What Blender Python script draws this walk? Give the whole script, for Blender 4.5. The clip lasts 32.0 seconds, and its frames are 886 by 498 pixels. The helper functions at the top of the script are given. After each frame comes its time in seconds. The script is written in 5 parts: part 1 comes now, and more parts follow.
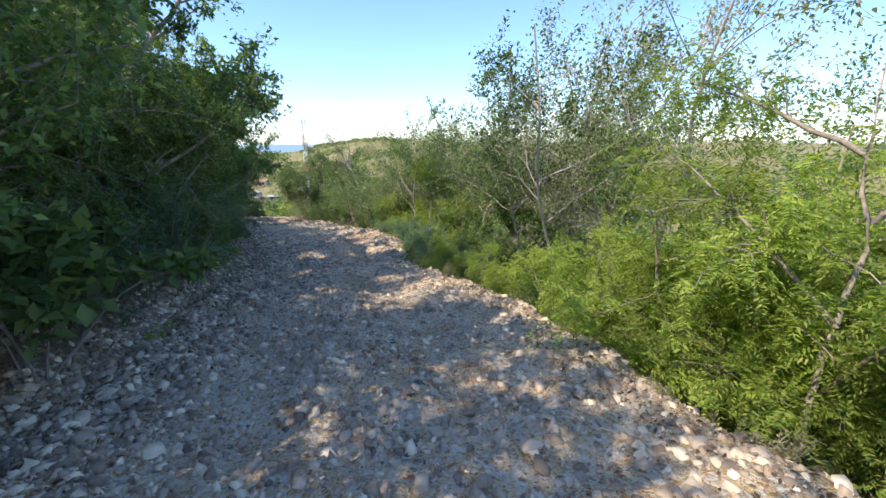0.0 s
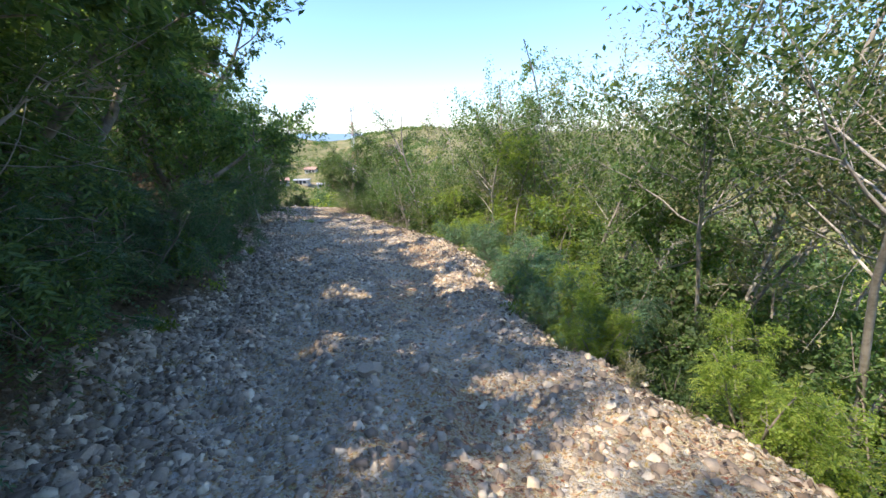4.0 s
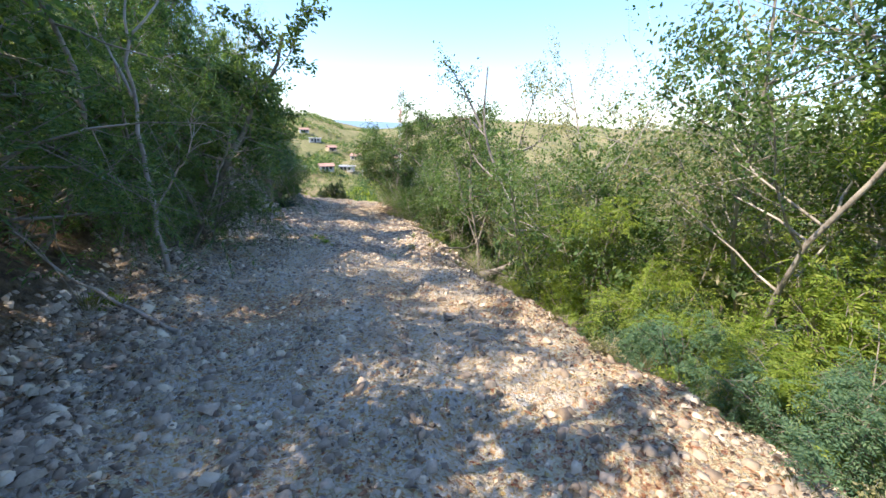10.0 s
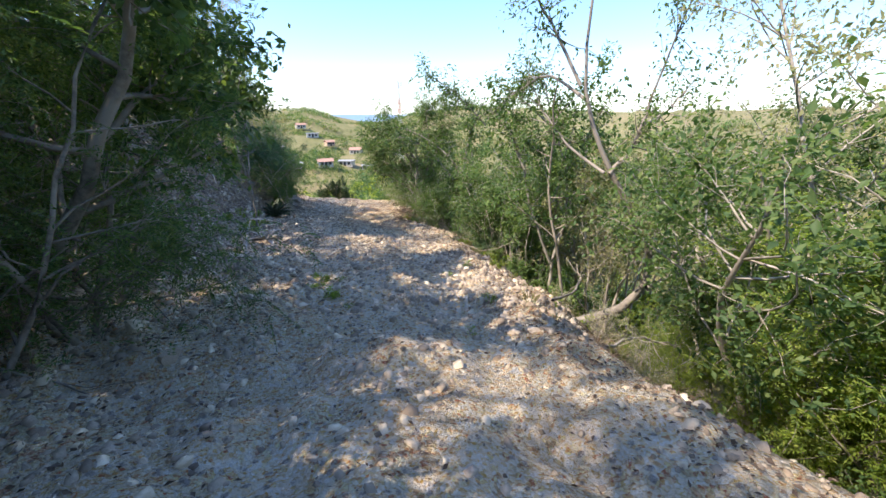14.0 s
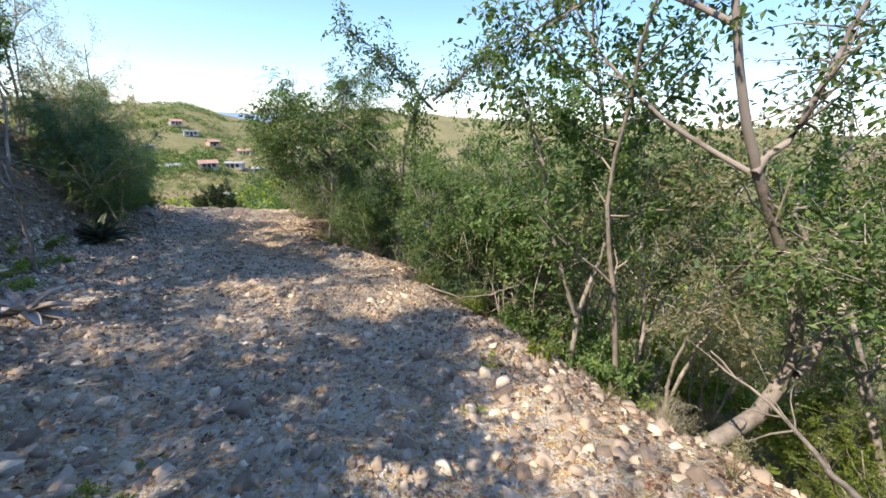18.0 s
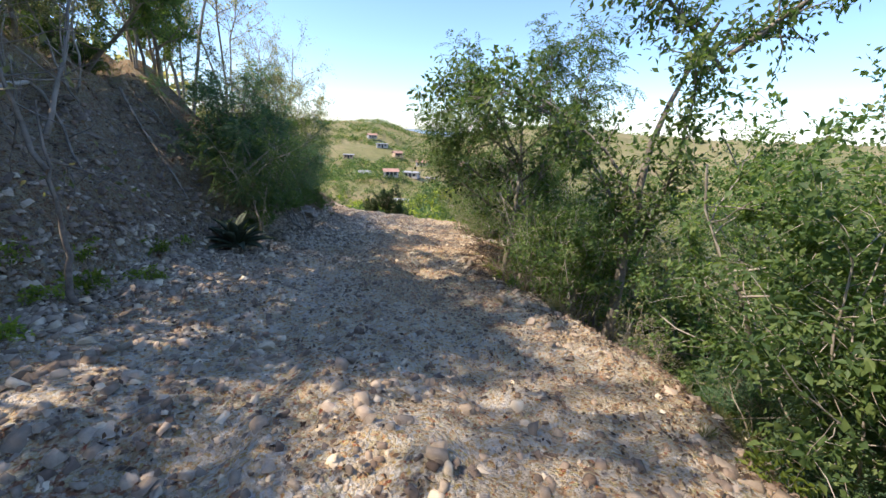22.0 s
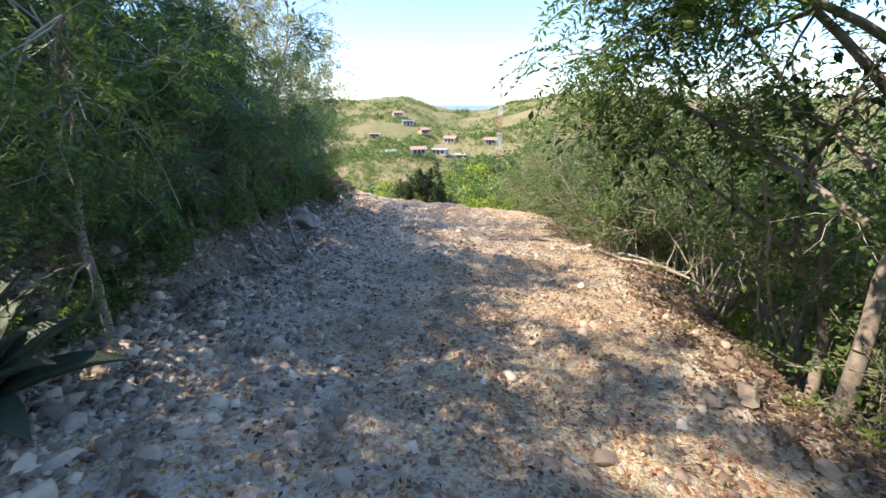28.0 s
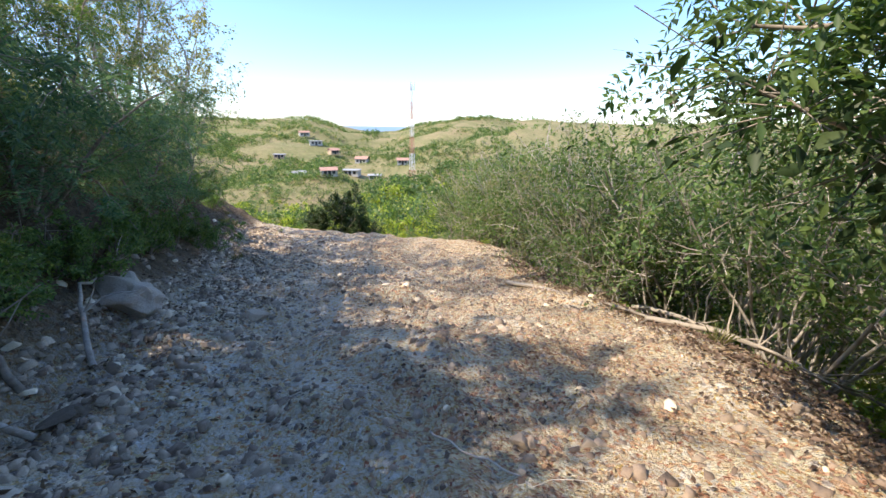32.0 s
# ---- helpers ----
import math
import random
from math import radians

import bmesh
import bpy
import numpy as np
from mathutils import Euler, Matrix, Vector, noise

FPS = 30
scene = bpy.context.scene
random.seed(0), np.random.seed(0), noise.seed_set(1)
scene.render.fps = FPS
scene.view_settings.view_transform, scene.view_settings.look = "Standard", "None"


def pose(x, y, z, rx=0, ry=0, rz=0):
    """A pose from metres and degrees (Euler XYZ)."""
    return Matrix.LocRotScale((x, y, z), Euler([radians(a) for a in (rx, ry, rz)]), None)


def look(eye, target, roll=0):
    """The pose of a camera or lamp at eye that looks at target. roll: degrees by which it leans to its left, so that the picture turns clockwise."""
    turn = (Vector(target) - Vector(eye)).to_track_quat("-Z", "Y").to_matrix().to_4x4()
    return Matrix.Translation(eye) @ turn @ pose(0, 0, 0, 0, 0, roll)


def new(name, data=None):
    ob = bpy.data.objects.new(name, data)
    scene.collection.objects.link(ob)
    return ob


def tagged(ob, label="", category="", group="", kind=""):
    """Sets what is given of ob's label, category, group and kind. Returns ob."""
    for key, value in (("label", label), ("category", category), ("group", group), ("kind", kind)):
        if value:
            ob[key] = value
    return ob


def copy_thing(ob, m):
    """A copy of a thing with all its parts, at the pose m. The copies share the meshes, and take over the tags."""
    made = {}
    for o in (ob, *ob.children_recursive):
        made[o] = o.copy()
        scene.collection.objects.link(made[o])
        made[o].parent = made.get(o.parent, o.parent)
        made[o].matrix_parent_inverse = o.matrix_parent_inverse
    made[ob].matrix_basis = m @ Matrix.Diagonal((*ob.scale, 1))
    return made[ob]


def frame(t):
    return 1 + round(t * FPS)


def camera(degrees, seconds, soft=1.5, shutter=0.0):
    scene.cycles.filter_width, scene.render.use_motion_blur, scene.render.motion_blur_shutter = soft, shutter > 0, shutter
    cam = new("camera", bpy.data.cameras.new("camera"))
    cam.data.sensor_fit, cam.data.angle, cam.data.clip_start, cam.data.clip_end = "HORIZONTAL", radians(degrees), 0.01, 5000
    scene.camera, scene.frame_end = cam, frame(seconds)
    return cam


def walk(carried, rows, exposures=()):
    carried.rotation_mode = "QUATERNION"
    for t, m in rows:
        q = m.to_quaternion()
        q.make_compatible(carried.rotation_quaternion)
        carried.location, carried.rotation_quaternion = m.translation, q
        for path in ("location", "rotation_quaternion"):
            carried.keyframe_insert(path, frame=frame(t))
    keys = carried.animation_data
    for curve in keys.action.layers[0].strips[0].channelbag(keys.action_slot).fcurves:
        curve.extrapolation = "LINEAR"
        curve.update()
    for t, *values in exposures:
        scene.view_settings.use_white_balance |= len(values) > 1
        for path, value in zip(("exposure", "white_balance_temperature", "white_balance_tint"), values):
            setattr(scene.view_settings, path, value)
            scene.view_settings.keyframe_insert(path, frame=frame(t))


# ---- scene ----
# camera and walk
cam = camera(96.8, 32.0, soft=1.5)
METRES, EYE, TILT, LEAN, TURN = 33.0, 1.5, -15.4, 0.0, 0.0
ROWS = [
    (0.0, 0.0, 0.0, 0.0, 0.0, 0.0, 0.0),
    (0.5, -0.0023, 0.0158, 0.0028, -1.32, -0.86, -0.34),
    (1.0, -0.002, 0.0323, 0.0047, 0.41, -1.36, -1.04),
    (1.5, -0.0091, 0.0483, 0.0072, 6.89, -0.77, -2.91),
    (2.0, -0.0144, 0.0655, 0.0096, 10.64, -0.8, -3.28),
    (2.5, -0.0212, 0.0814, 0.0117, 10.76, -1.28, -2.46),
    (3.0, -0.0278, 0.0986, 0.014, 9.76, -1.42, -1.5),
    (3.5, -0.0341, 0.115, 0.0177, 7.83, -1.3, -1.24),
    (5.5, -0.0512, 0.1839, 0.0294, 4.18, -2.89, -2.77),
    (6.0, -0.0582, 0.2006, 0.032, 5.3, -2.98, -3.17),
    (6.5, -0.0642, 0.2187, 0.0353, 6.88, -2.97, -3.61),
    (7.0, -0.0744, 0.2351, 0.0364, 9.21, -3.02, -4.26),
    (7.5, -0.08, 0.254, 0.0394, 9.9, -2.78, -4.33),
    (8.0, -0.0863, 0.2723, 0.042, 6.23, -1.35, -3.74),
    (8.5, -0.0938, 0.2886, 0.0447, 7.57, -1.31, -4.2),
    (9.0, -0.1012, 0.3061, 0.0485, 9.36, -1.9, -5.18),
    (9.5, -0.1085, 0.3204, 0.0515, 10.9, -2.43, -5.44),
    (10.0, -0.1127, 0.3377, 0.0538, 12.01, -3.03, -5.49),
    (10.5, -0.1215, 0.352, 0.0571, 13.96, -3.42, -5.74),
    (11.0, -0.1283, 0.3674, 0.0593, 15.79, -4.17, -5.93),
    (11.5, -0.1405, 0.3802, 0.0617, 18.01, -4.59, -6.43),
    (12.0, -0.1463, 0.3941, 0.0619, 16.13, -5.48, -5.89),
    (12.5, -0.1537, 0.4097, 0.0633, 11.82, -5.75, -4.51),
    (13.0, -0.1594, 0.4242, 0.0652, 7.94, -4.71, -2.35),
    (13.5, -0.1675, 0.4384, 0.0678, 6.89, -2.07, -1.37),
    (14.0, -0.1778, 0.4514, 0.0687, 12.21, -4.3, -3.34),
    (14.5, -0.1839, 0.464, 0.0711, 12.81, -3.88, -4.51),
    (16.5, -0.2122, 0.5192, 0.0733, 7.70, -1.95, -2.25),
    (17.0, -0.2165, 0.5345, 0.0758, 0.42, -2.38, -0.3),
    (17.5, -0.2221, 0.5494, 0.0771, -1.71, -3.1, -1.04),
    (18.0, -0.226, 0.5649, 0.0792, -1.63, -2.97, -2.05),
    (18.5, -0.2323, 0.5787, 0.0803, -0.45, -2.8, -2.82),
    (19.0, -0.2339, 0.5933, 0.0828, -6.3, -2.56, -0.62),
    (19.5, -0.2378, 0.6061, 0.0832, -13.02, -3.17, 1.44),
    (20.0, -0.2382, 0.6211, 0.0812, -9.04, -3.63, 1.51),
    (20.5, -0.2458, 0.6373, 0.0829, 2.17, -2.48, -2.43),
    (21.0, -0.2523, 0.6519, 0.083, 14.31, -4.26, -6.53),
    (21.5, -0.2602, 0.6648, 0.0852, 19.62, -4.08, -7.73),
    (22.0, -0.2686, 0.6769, 0.0879, 20.81, -2.81, -8.45),
    (22.5, -0.2758, 0.6909, 0.0902, 20.56, -2.96, -8.4),
    (23.0, -0.2835, 0.7032, 0.0917, 19.85, -3.71, -6.96),
    (23.5, -0.2883, 0.7163, 0.0921, 19.72, -4.12, -5.73),
    (24.0, -0.297, 0.7276, 0.0942, 20.37, -3.94, -5.23),
    (24.5, -0.3044, 0.7395, 0.0945, 21.2, -3.87, -5.27),
    (26.5, -0.3401, 0.7888, 0.0998, 19.74, -4.09, -5.52),
    (27.0, -0.346, 0.7997, 0.0996, 21.35, -4.97, -5.93),
    (27.5, -0.3566, 0.8102, 0.1001, 22.96, -5.88, -6.44),
    (28.0, -0.3659, 0.8194, 0.101, 24.9, -6.58, -6.45),
    (28.5, -0.3746, 0.8291, 0.1037, 22.42, -5.84, -6.31),
    (29.0, -0.3825, 0.8376, 0.1049, 18.21, -5.11, -4.95),
    (29.5, -0.3859, 0.8478, 0.1051, 14.44, -4.99, -3.03),
    (30.0, -0.3902, 0.8581, 0.105, 11.34, -5.03, -2.12),
    (30.5, -0.3962, 0.8663, 0.1068, 13.43, -4.62, -1.86),
    (31.0, -0.4, 0.8763, 0.1076, 14.62, -3.78, -2.39),
    (31.5, -0.4058, 0.8841, 0.1077, 12.09, -2.67, -3.42),
    (32.0, -0.4091, 0.8869, 0.1092, 12.55, -2.6, -4.19),
]
walk(cam, [(t, pose(0, 0, EYE, TILT, LEAN, TURN) @ pose(METRES * x, METRES * y, METRES * z, 90 + pitch, roll, yaw)) for t, x, y, z, yaw, pitch, roll in ROWS],
     exposures=[(0.0, 1.37, 6650, 14), (5.0, 1.60, 6550, 14), (9.0, 1.71, 6600, 14), (12.0, 1.68, 6650, 15), (14.0, 1.58, 6650, 15), (18.0, 1.32, 6700, 16), (21.0, 1.15, 6750, 16), (24.0, 1.63, 6950, 17), (28.0, 1.68, 6750, 17), (32.0, 1.48, 6700, 15)])

# sky and sun
SUN_AZ, SUN_EL = radians(-124), radians(51)      # clockwise from +y, above the horizon
world = bpy.data.worlds.new("sky")
scene.world = world
world.use_nodes = True
wn = world.node_tree
sky = wn.nodes.new("ShaderNodeTexSky")
sky.sky_type, sky.sun_disc = "NISHITA", False
sky.sun_elevation, sky.sun_rotation = SUN_EL, SUN_AZ
sky.air_density, sky.dust_density, sky.ozone_density = 1.0, 0.35, 8.5
wn.nodes["Background"].inputs["Strength"].default_value = 0.13
wn.links.new(sky.outputs[0], wn.nodes["Background"].inputs["Color"])
sun = new("sun", bpy.data.lights.new("sun", "SUN"))
sun.data.energy, sun.data.angle, sun.data.color = 3.0, radians(0.53), (1.0, 0.9, 0.74)
sun_way = Vector((math.sin(SUN_AZ) * math.cos(SUN_EL), math.cos(SUN_AZ) * math.cos(SUN_EL), math.sin(SUN_EL)))
sun.matrix_world = look(sun_way * 50, (0, 0, 0))


# materials
def shader(name):
    m = bpy.data.materials.new(name)
    m.use_nodes = True
    return m, m.node_tree, m.node_tree.nodes["Principled BSDF"]


def node(tree, kind, **values):
    n = tree.nodes.new(kind)
    for key, value in values.items():
        n.inputs[key.replace("_", " ")].default_value = value
    return n


def noise_tex(tree, scale, detail=4.0, rough=0.6, vec=None):
    n = node(tree, "ShaderNodeTexNoise", Scale=scale, Detail=detail, Roughness=rough)
    if vec is None:
        vec = tree.nodes.new("ShaderNodeTexCoord").outputs["Object"]
    tree.links.new(vec, n.inputs["Vector"])
    return n.outputs["Fac"]


def ramp(tree, fac, *stops):
    r = tree.nodes.new("ShaderNodeValToRGB")
    while len(r.color_ramp.elements) < len(stops):
        r.color_ramp.elements.new(0.5)
    for e, (p, c) in zip(r.color_ramp.elements, stops):
        e.position, e.color = p, (*c, 1)
    tree.links.new(fac, r.inputs["Fac"])
    return r.outputs["Color"]


def mix(tree, fac, a, b, kind="MIX"):
    m = tree.nodes.new("ShaderNodeMix")
    m.data_type, m.blend_type = "RGBA", kind
    for socket, value in ((m.inputs["Factor"], fac), (m.inputs["A"], a), (m.inputs["B"], b)):
        if isinstance(value, bpy.types.NodeSocket):
            tree.links.new(value, socket)
        elif isinstance(value, tuple):
            socket.default_value = (*value, 1)
        else:
            socket.default_value = value
    return m.outputs["Result"]


def bump(tree, bsdf, fac, strength=0.4, distance=0.02):
    b = node(tree, "ShaderNodeBump", Strength=strength, Distance=distance)
    tree.links.new(fac, b.inputs["Height"])
    tree.links.new(b.outputs["Normal"], bsdf.inputs["Normal"])


def ground_material():
    m, t, b = shader("dirt_and_grass")
    coord = t.nodes.new("ShaderNodeTexCoord").outputs["Object"]
    big, mid, fine = noise_tex(t, 0.55, 5, 0.6, coord), noise_tex(t, 3.5, 6, 0.65, coord), noise_tex(t, 38, 4, 0.7, coord)
    dirt = ramp(t, mid, (0.28, (0.62, 0.47, 0.3)), (0.5, (0.8, 0.63, 0.43)), (0.72, (0.9, 0.74, 0.54)))
    clay = ramp(t, fine, (0.3, (0.52, 0.335, 0.19)), (0.7, (0.68, 0.48, 0.30)))
    at3 = t.nodes.new("ShaderNodeAttribute")
    at3.attribute_name = "clay"
    dirt = mix(t, ramp(t, big, (0.5, (0, 0, 0)), (0.66, (1, 1, 1))), dirt, clay)
    dirt = mix(t, mix(t, 1.0, at3.outputs["Color"], ramp(t, mid, (0.35, (0.15, 0.15, 0.15)), (0.6, (1, 1, 1))), "MULTIPLY"), dirt, clay)
    warp = t.nodes.new("ShaderNodeVectorMath")
    warp.operation = "MULTIPLY_ADD"
    wild = node(t, "ShaderNodeTexNoise", Scale=16.0, Detail=3.0)
    t.links.new(coord, wild.inputs["Vector"])
    t.links.new(wild.outputs["Color"], warp.inputs[0])
    warp.inputs[1].default_value = (0.05, 0.05, 0.05)
    t.links.new(coord, warp.inputs[2])
    chips = node(t, "ShaderNodeTexVoronoi", Scale=26.0)
    t.links.new(warp.outputs[0], chips.inputs["Vector"])
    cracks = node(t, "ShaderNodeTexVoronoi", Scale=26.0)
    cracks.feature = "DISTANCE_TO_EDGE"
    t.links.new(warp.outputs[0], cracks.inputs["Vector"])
    crumbs = node(t, "ShaderNodeTexVoronoi", Scale=52.0)
    t.links.new(warp.outputs[0], crumbs.inputs["Vector"])
    dirt = mix(t, 0.6, dirt, ramp(t, chips.outputs["Color"], (0.15, (0.18, 0.155, 0.14)), (0.42, (0.56, 0.54, 0.52)), (0.85, (0.88, 0.87, 0.85))), "OVERLAY")
    dirt = mix(t, 0.8, dirt, ramp(t, crumbs.outputs["Color"], (0.12, (0.1, 0.08, 0.07)), (0.38, (0.55, 0.53, 0.51)), (0.9, (0.93, 0.92, 0.91))), "OVERLAY")
    # crevices between chips: their shade is darkened into the base colour
    gap_shade = mix(t, ramp(t, mid, (0.42, (1, 1, 1)), (0.62, (0.15, 0.15, 0.15))), (1.0, 1.0, 1.0), ramp(t, cracks.outputs["Distance"], (0.0, (0.32, 0.28, 0.25)), (0.13, (1, 1, 1))))
    dirt = mix(t, 0.4, dirt, gap_shade, "MULTIPLY")
    stain = mix(t, ramp(t, noise_tex(t, 1.7, 8, 0.72, coord), (0.4, (0, 0, 0)), (0.6, (1, 1, 1))), (0.76, 0.71, 0.67), (1.0, 1.0, 1.0))
    dirt = mix(t, 0.9, dirt, stain, "MULTIPLY")
    clods = node(t, "ShaderNodeTexVoronoi", Scale=15.0)
    t.links.new(warp.outputs[0], clods.inputs["Vector"])
    speck = mix(t, 1.0, ramp(t, clods.outputs["Distance"], (0.25, (1, 1, 1)), (0.4, (0, 0, 0))), ramp(t, clods.outputs["Color"], (0.52, (0, 0, 0)), (0.6, (1, 1, 1))), "MULTIPLY")
    dirt = mix(t, speck, dirt, ramp(t, crumbs.outputs["Color"], (0.2, (0.22, 0.18, 0.15)), (0.6, (0.42, 0.36, 0.31))))
    grit = ramp(t, fine, (0.52, (0, 0, 0)), (0.66, (1, 1, 1)))
    dirt = mix(t, grit, dirt, (0.8, 0.69, 0.54))
    litter = ramp(t, noise_tex(t, 9, 6, 0.7, coord), (0.3, (0.06, 0.045, 0.03)), (0.5, (0.15, 0.11, 0.07)), (0.7, (0.27, 0.2, 0.12)))
    far = noise_tex(t, 0.045, 6, 0.62, coord)
    grass = ramp(t, far, (0.33, (0.13, 0.13, 0.055)), (0.5, (0.23, 0.195, 0.1)), (0.64, (0.31, 0.225, 0.14)))
    grass = mix(t, 0.35, grass, ramp(t, noise_tex(t, 0.6, 5, 0.7, coord), (0.3, (0.07, 0.1, 0.03)), (0.7, (0.36, 0.36, 0.15))))
    at1, at2 = t.nodes.new("ShaderNodeAttribute"), t.nodes.new("ShaderNodeAttribute")
    at1.attribute_name, at2.attribute_name = "track", "meadow"
    c = mix(t, at1.outputs["Fac"], litter, dirt)
    c = mix(t, at2.outputs["Fac"], c, grass)
    t.links.new(c, b.inputs["Base Color"])
    b.inputs["Roughness"].default_value = 0.95
    b.inputs["Specular IOR Level"].default_value = 0.2
    relief = t.nodes.new("ShaderNodeMath")
    t.links.new(fine, relief.inputs[0])
    t.links.new(noise_tex(t, 9, 5, 0.7, coord), relief.inputs[1])
    edge = t.nodes.new("ShaderNodeMath")
    edge.operation = "MULTIPLY_ADD"
    t.links.new(ramp(t, cracks.outputs["Distance"], (0.0, (0, 0, 0)), (0.3, (1, 1, 1))), edge.inputs[0])
    edge.inputs[1].default_value = 0.13
    t.links.new(relief.outputs[0], edge.inputs[2])
    bump(t, b, edge.outputs[0], 1.0, 0.075)
    return m


def stone_material(name, dark, light):
    m, t, b = shader(name)
    info, geo = t.nodes.new("ShaderNodeObjectInfo"), t.nodes.new("ShaderNodeNewGeometry")
    add = t.nodes.new("ShaderNodeMath")
    add.operation = "FRACT"
    plus = t.nodes.new("ShaderNodeMath")
    t.links.new(info.outputs["Random"], plus.inputs[0])
    t.links.new(geo.outputs["Random Per Island"], plus.inputs[1])
    t.links.new(plus.outputs[0], add.inputs[0])
    c = ramp(t, add.outputs[0], (0.0, dark), (0.6, tuple(0.62 * p + 0.38 * q for p, q in zip(dark, light))), (0.84, tuple(0.35 * p + 0.65 * q for p, q in zip(dark, light))), (1.0, light))
    grain = noise_tex(t, 22, 6, 0.7)
    c = mix(t, 0.55, c, ramp(t, grain, (0.3, (0.22, 0.19, 0.16)), (0.7, (0.62, 0.58, 0.52))), "OVERLAY")
    t.links.new(c, b.inputs["Base Color"])
    b.inputs["Roughness"].default_value = 0.9
    bump(t, b, grain, 0.6, 0.01)
    return m


def bark_material(name, dark, light):
    m, t, b = shader(name)
    coord = t.nodes.new("ShaderNodeTexCoord").outputs["Object"]
    n = noise_tex(t, 14, 6, 0.7, coord)
    c = ramp(t, n, (0.3, dark), (0.62, light))
    c = mix(t, ramp(t, noise_tex(t, 2.2, 3, 0.5, coord), (0.5, (0, 0, 0)), (0.62, (1, 1, 1))), c, tuple(min(1, v * 1.2) for v in light))
    t.links.new(c, b.inputs["Base Color"])
    b.inputs["Roughness"].default_value = 0.9
    bump(t, b, n, 0.5, 0.01)
    return m


def leaf_material(name, shades, through_part=0.4):
    """Leaf: gloss over diffuse, and light that comes through it, more yellow."""
    m, t, b = shader(name)
    geo, info = t.nodes.new("ShaderNodeNewGeometry"), t.nodes.new("ShaderNodeObjectInfo")
    c = ramp(t, geo.outputs["Random Per Island"], *[(i / (len(shades) - 1), s) for i, s in enumerate(shades)])
    hsv = node(t, "ShaderNodeHueSaturation", Saturation=1.0)
    spread = t.nodes.new("ShaderNodeMapRange")
    spread.inputs["To Min"].default_value, spread.inputs["To Max"].default_value = 0.75, 1.3
    t.links.new(info.outputs["Random"], spread.inputs["Value"])
    t.links.new(spread.outputs[0], hsv.inputs["Value"])
    t.links.new(c, hsv.inputs["Color"])
    c = hsv.outputs["Color"]
    t.links.new(c, b.inputs["Base Color"])
    b.inputs["Roughness"].default_value = 0.55
    b.inputs["Specular IOR Level"].default_value = 0.35
    trans = t.nodes.new("ShaderNodeBsdfTranslucent")
    t.links.new(mix(t, 1.0, c, (1.55, 1.6, 0.75), "MULTIPLY"), trans.inputs["Color"])
    blend = t.nodes.new("ShaderNodeMixShader")
    blend.inputs[0].default_value = through_part
    t.links.new(b.outputs[0], blend.inputs[1])
    t.links.new(trans.outputs[0], blend.inputs[2])
    t.links.new(blend.outputs[0], t.nodes["Material Output"].inputs["Surface"])
    return m


def plain(name, color, rough=0.8, grain=8.0, spread=0.25):
    m, t, b = shader(name)
    c = ramp(t, noise_tex(t, grain, 5, 0.65), (0.3, tuple(v * (1 - spread) for v in color)), (0.7, tuple(min(1, v * (1 + spread)) for v in color)))
    t.links.new(c, b.inputs["Base Color"])
    b.inputs["Roughness"].default_value = rough
    return m


GROUND = ground_material()
STONE = stone_material("pale_stone", (0.25, 0.195, 0.145), (0.88, 0.76, 0.6))
ROCK = stone_material("grey_rock", (0.16, 0.125, 0.095), (0.8, 0.68, 0.53))
BOULDER = stone_material("weathered_boulder", (0.36, 0.32, 0.27), (0.58, 0.52, 0.45))
EARTH = stone_material("bank_earth", (0.17, 0.125, 0.095), (0.48, 0.38, 0.29))
BARK = bark_material("grey_brown_bark", (0.12, 0.095, 0.075), (0.30, 0.26, 0.21))
GREY_BARK = bark_material("grey_bark", (0.12, 0.1, 0.085), (0.28, 0.245, 0.21))
PALE_BARK = bark_material("pale_bark", (0.2, 0.17, 0.14), (0.4, 0.36, 0.31))
DRY_WOOD = bark_material("dry_wood", (0.22, 0.18, 0.14), (0.46, 0.41, 0.35))
LEAF_DARK = leaf_material("dark_leaf", [(0.065, 0.12, 0.048), (0.095, 0.165, 0.06), (0.135, 0.215, 0.07), (0.2, 0.27, 0.085)], 0.42)
LEAF_MID = leaf_material("green_leaf", [(0.06, 0.115, 0.042), (0.09, 0.155, 0.055), (0.13, 0.2, 0.068), (0.2, 0.25, 0.095)], 0.46)
LEAF_BRIGHT = leaf_material("bright_leaf", [(0.13, 0.2, 0.045), (0.19, 0.265, 0.05), (0.25, 0.33, 0.06), (0.34, 0.37, 0.09)], 0.52)
LEAF_GREY = leaf_material("dusty_leaf", [(0.15, 0.165, 0.085), (0.22, 0.23, 0.12), (0.3, 0.29, 0.165), (0.4, 0.35, 0.22)], 0.44)
LEAF_TEAL = leaf_material("blue_green_leaf", [(0.055, 0.12, 0.075), (0.08, 0.155, 0.09), (0.115, 0.195, 0.11), (0.16, 0.235, 0.12)], 0.38)
LEAF_LIME = leaf_material("lime_leaf", [(0.2, 0.27, 0.05), (0.28, 0.35, 0.06), (0.36, 0.41, 0.08), (0.45, 0.44, 0.13)], 0.55)
GRASS_DRY = leaf_material("dry_grass_blade", [(0.14, 0.16, 0.06), (0.2, 0.2, 0.08), (0.28, 0.24, 0.12), (0.13, 0.18, 0.05)], 0.4)
LITTER = leaf_material("dead_leaf", [(0.07, 0.045, 0.03), (0.12, 0.075, 0.05), (0.18, 0.12, 0.08), (0.27, 0.2, 0.14)], 0.1)
AGAVE = plain("agave_green", (0.06, 0.085, 0.048), 0.65, 6, 0.3)
